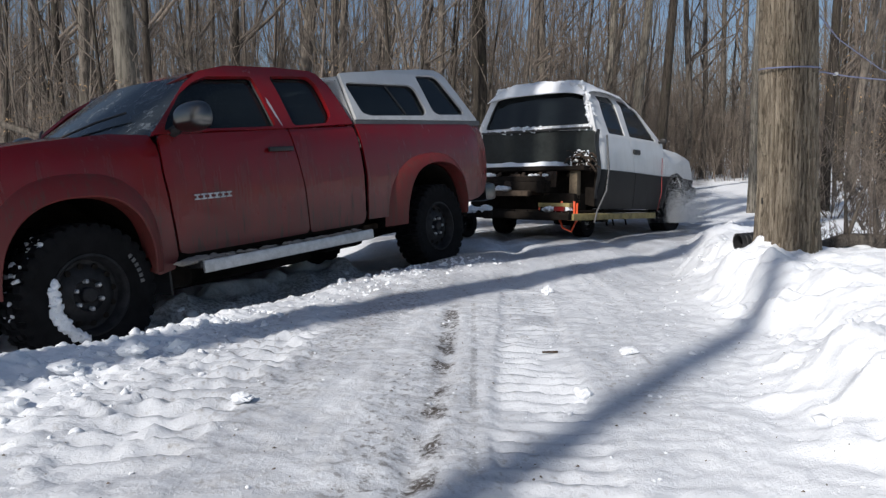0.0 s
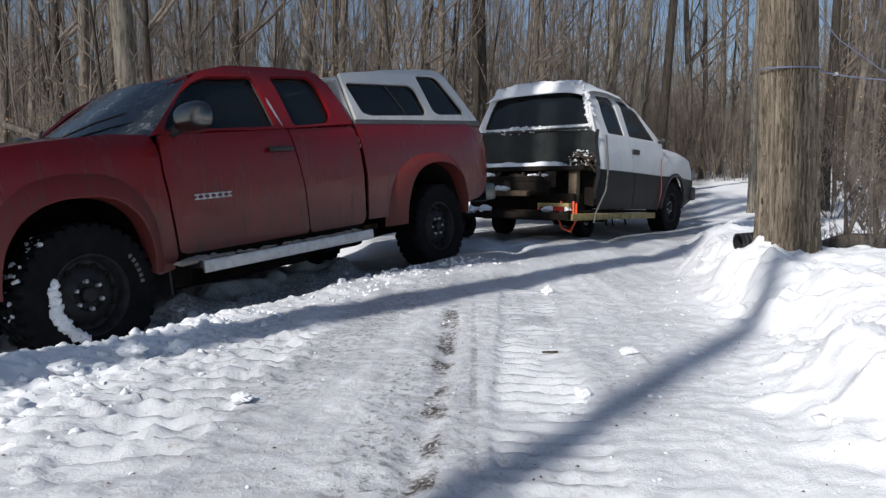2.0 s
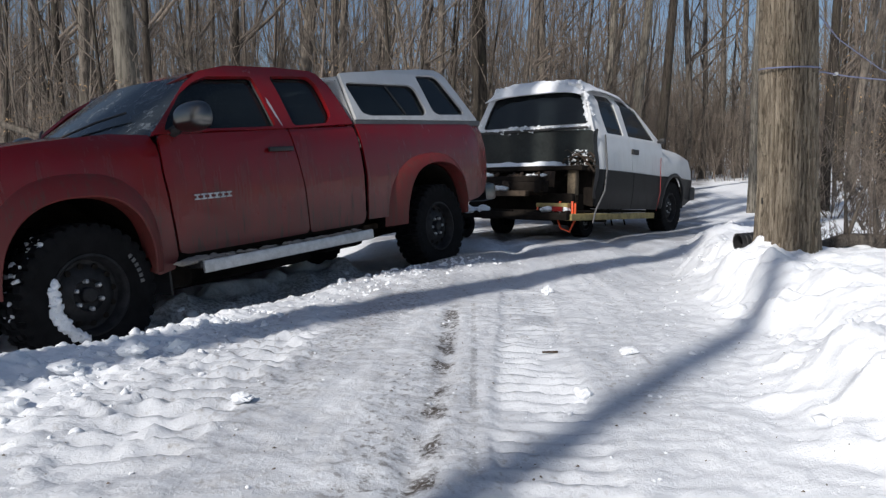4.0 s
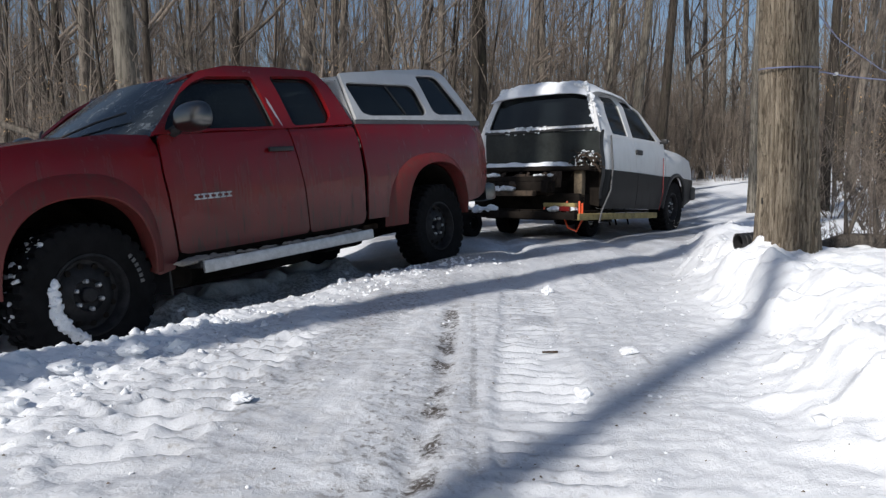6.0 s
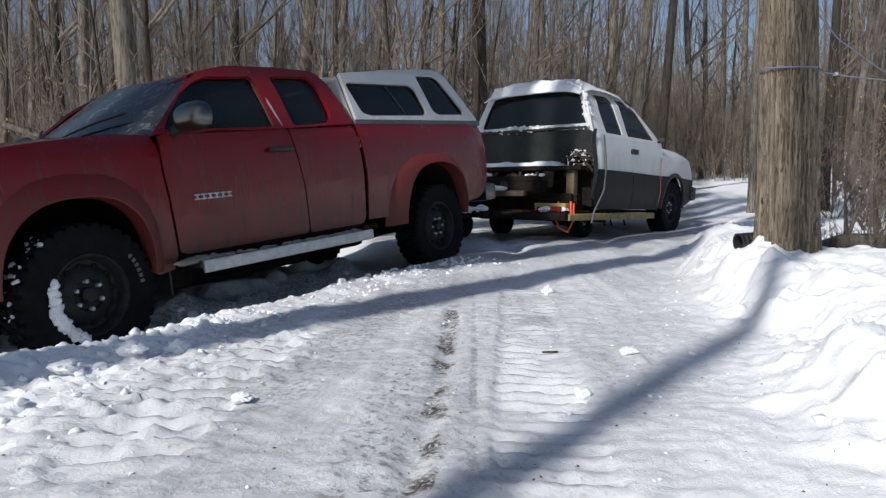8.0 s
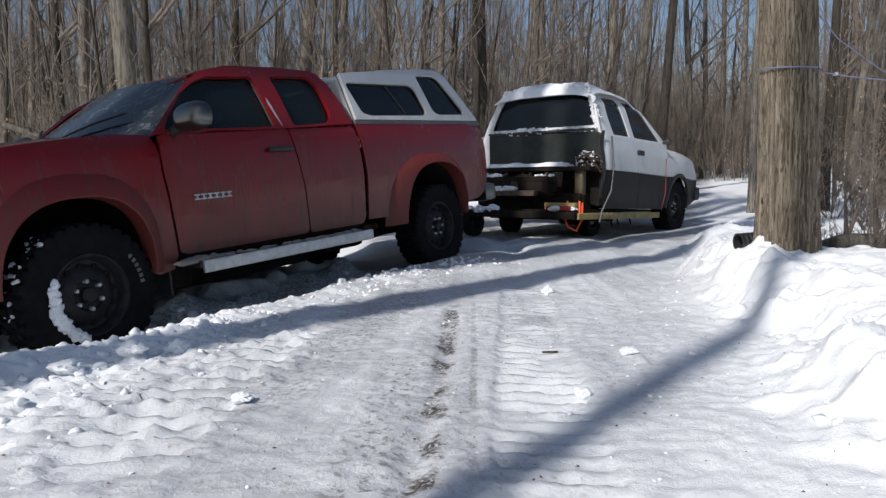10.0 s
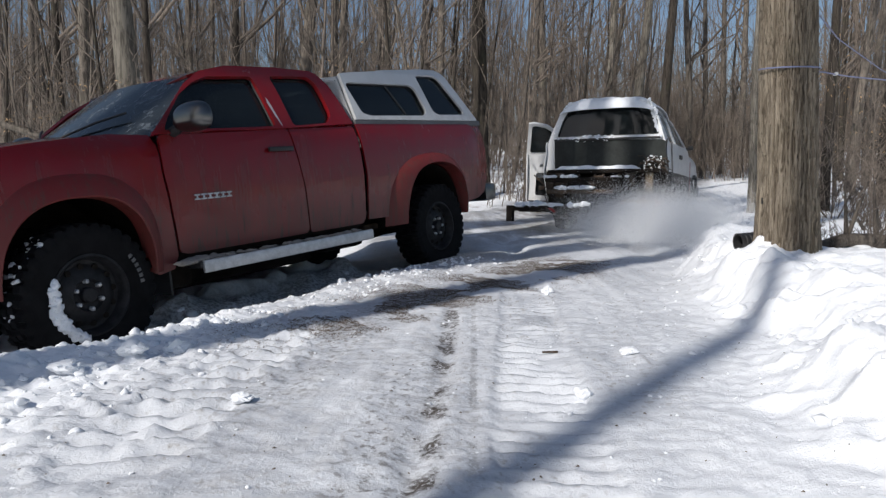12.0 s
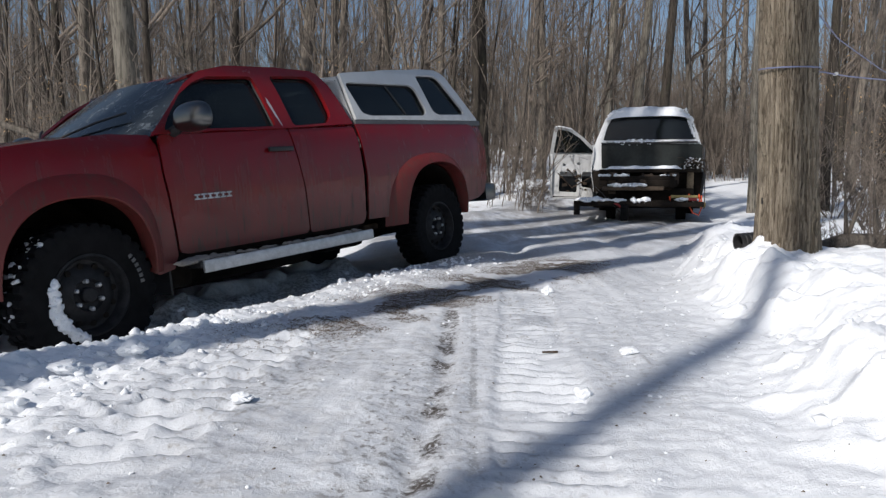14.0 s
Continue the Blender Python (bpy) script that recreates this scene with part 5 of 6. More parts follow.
    loop([(-0.45, -0.72, 0.46), (-0.52, -0.70, 0.30), (-0.53, -0.78, 0.14), (-0.50, -0.88, 0.10), (-0.46, -0.93, 0.24), (-0.44, -0.92, 0.44)], 0.012, M["orange"], "hanging_strap", "orange strap hanging in a loop")
    loop([(-0.44, -0.88, 0.46), (-0.47, -0.90, 0.28), (-0.44, -0.92, 0.22)], 0.014, M["orange"], "hanging_strap", "orange strap hanging in a loop")
    loop([(-0.44, -0.40, 0.42), (-0.5, -0.42, 0.30), (-0.46, -0.46, 0.26)], 0.011, M["orange"], "hanging_strap", "orange strap hanging in a loop")
    loop([(-1.08, 0.58, 0.33), (-1.12, 0.45, 0.28), (-1.11, 0.34, 0.20)], 0.02, M["red_strap"], "ratchet_strap", "faded red ratchet strap")
    loop([(-0.10, 0.90, 0.60), (-0.6, 0.75, 0.48), (-1.10, 0.42, 0.16)], 0.008, M["black"], "tie_cable", "dark tie-down cable")
    loop([(0.16, -0.985, 1.30), (0.20, -1.005, 0.90), (0.14, -1.01, 0.60), (-0.08, -1.0, 0.34), (-0.12, -0.99, 0.20)], 0.012, M["grey_trim"], "tie_strap", "grey strap down the cab side")
    loop([(1.90, -1.0, 1.10), (1.90, -1.005, 0.60), (1.80, -0.99, 0.34)], 0.005, M["red_strap"], "tie_strap", "thin red strap by the front wheel")
    for u in (0.75, 0.95, 1.35):
        loop([(u, -0.6, 0.5), (u - 0.03, -0.70, 0.30), (u + 0.02, -0.72, 0.14)], 0.012, M["under"], "hanging_hose", "loose black hose")
    part("tail_lamp", boxed((-0.62, -0.84, 0.34), (-0.575, -0.70, 0.40), 0.01), M["lamp_red"], truck, "small red trailer lamp")
    wheels = []
    for s in (1, -1):
        wheels.append(wheel(truck, (2.46, s * 0.83, 0.385), s, 0.39, 0.25, 0.21, "front_wheel"))
    return truck, wheels


white_truck, white_wheels = white_pickup()


# ---- trees ----
def limb(verts, faces, p, way, length, r0, r1, sides, bends, rnd, sway=0.16, lift=0.06):
    """A tapered, crooked stem. Returns its points and radii."""
    way, p = way.normalized(), p.copy()
    across = way.orthogonal().normalized()
    pts = []
    start = len(verts)
    for k in range(bends + 1):
        t = k / bends
        r = r0 + (r1 - r0) * t
        across = (across - way * across.dot(way)).normalized()
        other = way.cross(across)
        for j in range(sides):
            a = j * math.tau / sides
            verts.append(tuple(p + (across * math.cos(a) + other * math.sin(a)) * r))
        pts.append((p.copy(), way.copy(), r))
        way = (way + Vector((rnd.gauss(0, sway), rnd.gauss(0, sway), rnd.gauss(0, sway * 0.5) + lift))).normalized()
        p = p + way * (length / bends)
    for k in range(bends):
        for j in range(sides):
            a, b = start + k * sides + j, start + k * sides + (j + 1) % sides
            faces.append((a, b, b + sides, a + sides))
    return pts


def branches(verts, faces, stem, rnd, count, low, high, length, levels, sides=4, ratio=0.45, bends=5, forks=(4, 6), steep=0.5):
    total = len(stem) - 1
    for _ in range(count):
        t = rnd.uniform(low, high) * total
        p, way, r = stem[min(total, int(t))]
        q = stem[min(total, int(t) + 1)][0]
        p = p.lerp(q, t - int(t))
        turn = rnd.uniform(0, math.tau)
        out = Vector((math.cos(turn), math.sin(turn), rnd.uniform(0.15, 0.95)))
        out = (out + way * steep).normalized()
        long = length * rnd.uniform(0.5, 1.2) * (1.1 - 0.5 * t / total)
        r0 = max(0.006, min(r * 0.55, long * 0.017))
        sub = limb(verts, faces, p, out, long, r0, max(0.003, r0 * 0.3), sides, bends, rnd, 0.17, 0.05)
        if levels > 1:
            branches(verts, faces, sub, rnd, rnd.randint(*forks), 0.25, 1.0, long * ratio, levels - 1, 3, ratio, max(2, bends - 1), forks, steep)


def tree_kind(seed, height, radius, bark, crown_low=0.3, count=16, lean=0.0, levels=3, length=3.4, forks=(2, 4), steep=0.7):
    """A bare tree: tapered trunk and a crown of limbs and twigs. Built at the origin."""
    rnd = random.Random(seed)
    tv, tf, cv, cf = [], [], [], []
    way = Vector((lean, rnd.uniform(-0.02, 0.02), 1))
    stem = limb(tv, tf, Vector((0, 0, -0.3)), way, height, radius * 1.12, radius * 0.12, 10, 16, rnd, 0.022, 0.03)
    for i, (x, y, z) in enumerate(tv[:36]):
        k = 1 + 0.28 * max(0, 1 - (z + 0.3) / 1.0) ** 2
        c = stem[i // 12][0]
        tv[i] = (c.x + (x - c.x) * k, c.y + (y - c.y) * k, z)
    branches(cv, cf, stem, rnd, count, crown_low, 0.97, length, levels, forks=forks, steep=steep)
    tree = thing("tree", "bare grey-brown deciduous tree standing in snow", "tree", group="woods")
    raw("trunk", tv, tf, bark, tree)
    raw("crown", cv, cf, M["twig"], tree)
    return tree


KINDS = [(tree_kind(s, h, r, M[b], cl, n, ln, lv), r) for s, h, r, b, cl, n, ln, lv in (
    (1, 21, 0.20, "bark", 0.22, 16, 0.0, 3), (2, 19, 0.17, "bark", 0.20, 16, 0.03, 3), (3, 23, 0.24, "bark_pale", 0.28, 16, 0.0, 3),
    (4, 17, 0.12, "bark_dark", 0.18, 15, -0.02, 3), (5, 15, 0.085, "bark", 0.14, 15, 0.04, 3), (6, 12, 0.06, "bark_dark", 0.12, 15, 0.02, 3), (7, 22, 0.21, "bark_dark", 0.25, 16, 0.01, 3))]
# saplings of the understorey, twiggy from low down
KINDS += [(tree_kind(s, h, r, M["twig"], 0.10, n, ln, 3, ln_, (3, 5), 1.8), r) for s, h, r, n, ln, ln_ in ((11, 7.5, 0.036, 22, 0.05, 2.2), (12, 5.5, 0.028, 20, -0.06, 1.9), (13, 9.0, 0.045, 24, 0.03, 2.6))]
FIRST = set()


def plant(kind, x, y, girth, turn, tall=1.0, lean_x=0.0, lean_y=0.0):
    base, r = KINDS[kind]
    k = girth / r
    m = pose(x, y, gz(x, y) - 0.05, lean_y, lean_x, turn)
    if kind not in FIRST:
        FIRST.add(kind)
        made = base
        made.matrix_basis = m
    else:
        made = copy_thing(base, m)
    made.scale = (k, k, tall * (0.6 + 0.4 * k))
    return made


# trees that stand out: bearing (across/along), distance, trunk radius, kind, lean to the right in degrees
F = 1229.0
for px, dist, wide, kind, lean in (
        (250, 15.5, 40, 2, -1.5), (281, 14.0, 14, 3, -2), (157, 19, 20, 0, 1), (120, 20, 15, 3, -1), (208, 23, 14, 0, 0), (345, 24, 13, 0, -1), (372, 30, 10, 1, 1), (430, 23, 15, 3, -1.5),
        (522, 20, 22, 0, 5), (578, 26, 13, 1, 2), (600, 24, 13, 0, 1), (668, 25, 14, 1, 0), (690, 28, 13, 2, 0), (738, 21, 9, 4, 4), (770, 26, 13, 1, 1), (852, 17.0, 27, 6, -3),
        (905, 21, 8, 4, 8), (930, 23, 10, 4, 5), (957, 24, 15, 1, -2), (1074, 26, 13, 2, 1), (1118, 24, 17, 2, 4), (1160, 19, 17, 6, 2.5), (1208, 26, 12, 4, 1), (1240, 27, 10, 1, -1), (1268, 31, 11, 1, 0),
        (1300, 27, 12, 1, 1), (1330, 14.5, 13, 2, 0), (1456, 14.6, 16, 6, 0.5), (1500, 19, 16, 0, 1), (1530, 21, 13, 0, -1), (1556, 16, 14, 3, 0), (60, 26, 12, 1, 0), (20, 24, 15, 0, -1), (88, 29, 12, 4, 0)):
    plant(kind, (px - 784) / F * dist, dist, wide / 2 * dist / F, random.Random(px).uniform(0, 360) * 0, 1.0, lean, 0)

# slender young trees among them
rnd = random.Random(31)
for _ in range(130):
    y = 14 + 26 * rnd.random()
    x = rnd.uniform(-0.70, 0.74) * y
    if np.interp(y, LEFT_Y, LEFT_X) - 0.9 < x < np.interp(y, RIGHT_Y, RIGHT_X) + 1.0 or y < 17 and x > 3:
        continue
    plant(rnd.choice([4, 5, 5]), x, y, rnd.uniform(0.022, 0.05), rnd.uniform(0, 360), rnd.uniform(0.7, 1.1), rnd.gauss(0, 4), rnd.gauss(0, 4))

# the woods farther in: trees kept off the lane and off the sun's way to the open ground
rnd = random.Random(77)
spots = []
tries = 0
while len(spots) < 150 and tries < 20000:
    tries += 1
    y = 16 + 62 * rnd.random() ** 0.8
    x = rnd.uniform(-0.78, 0.80) * y
    edge_l, edge_r = np.interp(y, LEFT_Y, LEFT_X) - 0.8, np.interp(y, RIGHT_Y, RIGHT_X) + 0.8
    if edge_l < x < edge_r and y < 36 or y < 20 and x < 12:
        continue
    if any((x - a) ** 2 + (y - b) ** 2 < 1.5 for a, b in spots):
        continue
    spots.append((x, y))
    kind = rnd.choice([0, 1, 3, 3, 4, 4, 5, 5, 5])
    plant(kind, x, y, KINDS[kind][1] * rnd.uniform(0.35, 0.75), rnd.uniform(0, 360), rnd.uniform(0.85, 1.15), rnd.gauss(0, 2), rnd.gauss(0, 2))


# saplings between the trunks
rnd = random.Random(311)
for _ in range(80):
    y = 16 + 20 * rnd.random()
    x = rnd.uniform(-0.72, 0.74) * y
    if np.interp(y, LEFT_Y, LEFT_X) - 1.2 < x < np.interp(y, RIGHT_Y, RIGHT_X) + 1.3 or y < 17 and x > 3:
        continue
    kind = rnd.choice([7, 8, 9])
    plant(kind, x, y, KINDS[kind][1] * rnd.uniform(0.6, 1.1), rnd.uniform(0, 360), rnd.uniform(0.8, 1.15), rnd.gauss(0, 5), rnd.gauss(0, 5))


# ---- trees behind the camera whose shadows fall across the lane ----
def shade_tree(x, y, radius, height, label):
    rnd_ = random.Random(int(x * 100))
    tv, tf, cv, cf = [], [], [], []
    stem = limb(tv, tf, Vector((0, 0, -0.3)), Vector((0, 0, 1)), height, radius * 1.1, radius * 0.62, 14, 14, rnd_, 0.006, 0.03)
    branches(cv, cf, stem, rnd_, 9, 0.93, 1.0, 4.0, 3)
    tree = thing("tree", label, "tree", pose(x, y, gz(x, y)), "woods")
    raw("trunk", tv, tf, M["bark"], tree)
    raw("crown", cv, cf, M["twig"], tree)


SX, SY = math.sin(radians(SUN_AZ)), math.cos(radians(SUN_AZ))
for px, py, back, radius, height in ((-1.21, 2.62, 8.0, 0.22, 19), (0.105, 1.404, 9.0, 0.078, 20), (-1.15, 4.62, 9.0, 0.36, 18), (-1.6, 6.9, 11.0, 0.34, 20), (-2.55, 7.6, 12.0, 0.42, 22), (-3.1, 3.0, 10.0, 0.16, 18), (-1.0, 6.75, 10.0, 0.26, 19), (-1.0, 5.63, 12.0, 0.24, 20)):
    shade_tree(px + SX * back, py + SY * back, radius, height, "tall straight maple behind the lane")


# ---- the big maple on the bank, with deeply furrowed bark ----
BIG = (1.957, 3.92)


def big_maple():
    x0, y0 = BIG
    base = gz(x0, y0) - 0.12
    tree = thing("tree", "thick furrowed maple trunk rising from the snow bank", "tree", pose(x0, y0, base), "maples")
    around, up = 220, 420
    th = np.linspace(0, math.tau, around, endpoint=False)
    zz = np.concatenate([np.linspace(0, 3.2, up), np.linspace(3.3, 16, 40)])
    T, Z = np.meshgrid(th, zz)
    R = np.interp(Z, [0, 0.15, 0.4, 1.0, 3.0, 16], [0.172, 0.161, 0.150, 0.143, 0.134, 0.085])
    R = R * (1 + 0.035 * np.sin(3 * T + 0.6) + 0.02 * np.sin(5 * T + 2) * np.exp(-Z / 0.6)) + 0.03 * np.exp(-Z / 0.16) * np.maximum(0, np.sin(3 * T + 1))
    # plates: long wavy furrows that split and join
    c = T * 0.18
    wave = 0.022 * fbm(c, Z, 3.0, 3) + 0.012 * fbm(c, Z, 9.0, 2)
    a = np.abs(fbm(np.cos(T) * 3.3 + wave * 14, np.sin(T) * 3.3 + Z * 0.62, 3.4, 3, 0.55))
    b = np.abs(fbm(np.cos(T) * 3.3 + 7 - wave * 10, np.sin(T) * 3.3 - Z * 0.55, 3.9, 3, 0.55))
    ridge = np.clip(np.minimum(a, b) * 6.5, 0, 1)
    flake = fbm(c * 9, Z * 4, 6.0, 3, 0.6)
    R = R + 0.017 * (ridge - 0.6) + 0.005 * flake * ridge
    cx = -0.036 * Z
    V = np.stack([cx + R * np.cos(T), R * np.sin(T), Z], -1).reshape(-1, 3)
    n = len(zz)
    idx = np.arange(n * around).reshape(n, around)
    nxt = np.roll(idx, -1, 1)
    faces = np.stack([idx[:-1].ravel(), nxt[:-1].ravel(), nxt[1:].ravel(), idx[1:].ravel()], 1)
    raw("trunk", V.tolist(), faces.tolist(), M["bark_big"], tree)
    rnd_ = random.Random(4)
    cv, cf, tv, tf = [], [], [], []
    stem = limb(tv, tf, Vector((0.2, 0, 8)), Vector((0.0, 0, 1)), 9, 0.1, 0.05, 6, 10, rnd_, 0.02, 0.03)
    branches(cv, cf, stem, rnd_, 10, 0.2, 1.0, 3.4, 3)
    raw("crown", cv, cf, M["twig"], tree)


big_maple()


def sap_line():
    """Blue sap tubing round the maple and off into the woods."""
    x0, y0 = BIG
    z = 1.275
    line_ = thing("sap_tubing", "thin blue-grey sap tubing wrapped round a maple and strung through woods", "tubing")
    bm = bmesh.new()
    ring = [(x0 - 0.040 + 0.157 * math.cos(t), y0 + 0.157 * math.sin(t), z + 0.012 * math.sin(t * 1.0)) for t in np.linspace(-3.3, 0.3, 30)]
    far = [(x0 + 0.4, y0 + 0.18, z - 0.01), (x0 + 0.8, y0 + 0.30, z - 0.022), (x0 + 3.0, y0 + 0.9, z - 0.03), (x0 + 7.0, y0 + 2.0, z + 0.02)]
    tube(bm, ring + far, 0.0042, 6)
    part("main_tube", bm, M["tubing"], line_)
    bm = bmesh.new()
    tube(bm, [(x0 + 0.117, y0 + 0.02, z), (x0 + 0.135, y0 + 0.03, z - 0.25), (x0 + 0.146, y0 + 0.03, z - 0.60), (x0 + 0.165, y0 + 0.02, z - 0.95)], 0.0045, 6)
    part("drop_tube", bm, M["tubing"], line_)
    bm = bmesh.new()
    lathe(bm, [(0.001, -0.016), (0.009, -0.014), (0.011, 0), (0.009, 0.014), (0.001, 0.016)], 10, Matrix.Translation((x0 + 0.30, y0 + 0.14, z - 0.002)))
    part("fitting", bm, M["cap_white"], line_, "white plastic fitting")
    bm = bmesh.new()
    a = [(2.12, 4.02, 1.60), (2.34, 4.2, 1.50), (2.85, 4.6, 1.39), (3.3, 4.9, 1.30)]
    tube(bm, a, 0.004, 6)
    part("side_tube", bm, M["tubing"], line_)
    for dx, dz in ((-0.148, 0.90), (-0.152, 0.48)):
        clip = boxed((x0 + dx - 0.008, y0 - 0.015, dz + 0.05), (x0 + dx + 0.010, y0 + 0.015, dz + 0.085), 0.003)
        part("spile_clip", clip, M["black"], line_, "small black clip on the bark")


sap_line()


def culvert():
    bm = bmesh.new()
    prof = []
    for k in range(11):
        prof += [(0.056, k * 0.03), (0.056, k * 0.03 + 0.012), (0.053, k * 0.03 + 0.018), (0.053, k * 0.03 + 0.027)]
    lathe(bm, prof + [(0.046, 0.33), (0.046, 0.0), (0.056, 0.0)], 24, pose(0, 0, 0, 0, 0, -80))
    pipe = thing("drain_pipe", "black corrugated drain pipe lying half buried in snow", "pipe", pose(1.765, 4.14, gz(1.78, 4.14) + 0.04, 0, -4, 0))
    part("pipe_body", bm, M["black"], pipe)


culvert()


def clods():
    rnd_ = random.Random(12)
    spots = []
    def strew(count, xy, smin, smax, sink=0.25):
        for _ in range(count):
            x, y = xy()
            s = smin + (smax - smin) * rnd_.random() ** 2.4
            spots.append((x, y, gz(x, y) + s * (0.5 - sink), s))
    def left_edge():
        y = rnd_.uniform(1.5, 6.2)
        return float(np.interp(y, LEFT_Y, LEFT_X)) - rnd_.gauss(0.05, 0.22), y
    def right_edge():
        y = rnd_.uniform(1.6, 9.0)
        return float(np.interp(y, RIGHT_Y, RIGHT_X)) + rnd_.gauss(0.12, 0.2), y
    def by_truck():
        u, v = rnd_.uniform(0.6, 2.9), rnd_.gauss(0.98, 0.2)
        return TRUCK_AT[0] + u * TU[0] + v * TV[0], TRUCK_AT[1] + u * TU[1] + v * TV[1]
    def lane():
        y = 1.2 + 8 * rnd_.random() ** 1.6
        return rnd_.uniform(float(np.interp(y, LEFT_Y, LEFT_X)), float(np.interp(y, RIGHT_Y, RIGHT_X))), y
    strew(1000, left_edge, 0.003, 0.019, 0.5)
    strew(160, right_edge, 0.004, 0.02, 0.4)
    strew(130, by_truck, 0.006, 0.04, 0.45)
    strew(520, lane, 0.0015, 0.007)
    ob = part("snow_clods", snow_lumps(spots, 2, 0.75), M["snow"], None, "", 70)
    tagged(ob, "broken clods of snow thrown along the lane edges", "snow", kind="stuff")
    # a few single lumps lie clear on the lane
    for x, y, s in ((0.68, 2.5, 0.028), (0.42, 2.05, 0.024), (0.62, 4.1, 0.035), (-0.58, 1.95, 0.026), (-1.12, 2.45, 0.05), (-1.02, 2.62, 0.04), (-1.25, 2.25, 0.045)):
        lump = part("snow_lump", snow_lumps([(0, 0, 0, s), (s * 0.6, s * 0.3, -s * 0.1, s * 0.6), (-s * 0.5, s * 0.4, -s * 0.1, s * 0.5)], int(s * 9999 + x * 77), 0.62), M["snow"], None)
        lump.location = (x, y, gz(x, y) + s * 0.45)
        tagged(lump, "single white lump of snow on the lane", "snow lump", "lumps on the lane")
    # bits of bark and grit on the lane
    verts, faces = [], []
    for _ in range(420):
        x, y = lane()
        s = rnd_.uniform(0.0012, 0.004)
        z = gz(x, y) + 0.002
        k = len(verts)
        a = rnd_.uniform(0, math.tau)
        for dx, dy, dz in ((s * 1.8, 0, 0), (0, s * 0.8, 0), (-s * 1.6, 0, 0), (0, -s * 0.8, 0), (0, 0, s)):
            verts.append((x + dx * math.cos(a) - dy * math.sin(a), y + dx * math.sin(a) + dy * math.cos(a), z + dz))
        faces += [(k, k + 1, k + 4), (k + 1, k + 2, k + 4), (k + 2, k + 3, k + 4), (k + 3, k, k + 4)]
    tagged(raw("bark_chips", verts, faces, M["dirt"]), "dark chips of bark and grit on the snow", "debris", kind="stuff")
    chip = part("wood_chip", boxed((-0.03, -0.006, 0), (0.03, 0.006, 0.006), 0.002), M["old_wood"], None)
    chip.matrix_basis = pose(0.40, 2.55, gz(0.40, 2.55) + 0.004, 0, 0, 8)
    tagged(chip, "small brown wood splinter lying on the snow", "wood chip")


clods()


# ---- undergrowth ----
def shrub(seed, stems, height, material, spread=0.25):
    rnd_ = random.Random(seed)
    v, f = [], []
    for _ in range(stems):
        p = Vector((rnd_.gauss(0, spread * 0.4), rnd_.gauss(0, spread * 0.4), -0.1))
        way = Vector((rnd_.gauss(0, 0.28), rnd_.gauss(0, 0.28), 1))
        h = height * rnd_.uniform(0.5, 1.1)
        r = 0.0025 + 0.0042 * h
        stem = limb(v, f, p, way, h, r, r * 0.25, 4, 6, rnd_, 0.12, 0.04)
        branches(v, f, stem, rnd_, 6, 0.2, 1.0, h * 0.42, 2, 3, 0.5)
    return v, f


SHRUBS = []
for seed, stems, height in ((1, 6, 1.3), (2, 5, 2.2), (3, 9, 0.9), (4, 4, 3.2)):
    v, f = shrub(seed, stems, height, M["twig"])
    ob = raw("shrub", v, f, M["twig"])
    tagged(ob, "leafless brown undergrowth shrub standing in snow", "shrub", "undergrowth")
    SHRUBS.append(ob)
used = set()


def bush(kind, x, y, k, turn):
    m = pose(x, y, gz(x, y) - 0.03, 0, 0, turn)
    if kind in used:
        ob = copy_thing(SHRUBS[kind], m)
    else:
        used.add(kind)
        ob = SHRUBS[kind]
        ob.matrix_basis = m
    ob.scale = (k, k, k)


rnd = random.Random(99)
for x, y, kind, k in ((2.45, 4.35, 2, 0.30), (2.72, 4.30, 0, 0.34), (2.95, 4.7, 0, 0.5), (3.4, 5.6, 0, 0.6), (6.4, 10.5, 1, 0.9),
                      (7.2, 11.6, 1, 1.0), (6.4, 9.6, 2, 1.0), (8.0, 12.5, 3, 0.8)):
    bush(kind, x, y, k, rnd.uniform(0, 360))
for _ in range(150):
    y = 11.5 + 16 * rnd.random() ** 1.3
    x = rnd.uniform(-0.72, 0.74) * y
    if np.interp(y, LEFT_Y, LEFT_X) - 0.7 < x < np.interp(y, RIGHT_Y, RIGHT_X) + 0.8:
        continue
    bush(rnd.choice([0, 1, 1, 2, 3, 3]), x, y, rnd.uniform(0.7, 1.4), rnd.uniform(0, 360))


def fallen(points, radii, label):
    bm = bmesh.new()
    rnd_ = random.Random(3)
    tube(bm, points, radii, 10)
    for _ in range(5):
        i = rnd_.randrange(1, len(points) - 1)
        p = Vector(points[i])
        tube(bm, [p, p + Vector((rnd_.uniform(-0.2, 0.2), rnd_.uniform(-0.2, 0.2), rnd_.uniform(0.1, 0.4)))], [radii[i] * 0.4, 0.004], 5)
    ob = part("fallen_branch", bm, M["bark"], None)
    tagged(ob, label, "branch")


fallen([(x, y, gz(x, y) + 0.05) for x, y in ((2.42, 4.42), (2.62, 4.5), (2.85, 4.56), (3.15, 4.7), (3.5, 4.8))], [0.035, 0.045, 0.05, 0.055, 0.05], "broken grey branch lying in snow beside the maple")
fallen([(-9.2, 13.0, 2.05), (-8.2, 12.8, 1.85), (-7.4, 12.6, 1.62), (-6.6, 12.5, 1.45), (-5.6, 12.4, gz(-5.6, 12.4))], [0.06, 0.055, 0.05, 0.045, 0.04], "pale snow-dusted leaning branch among the trees")


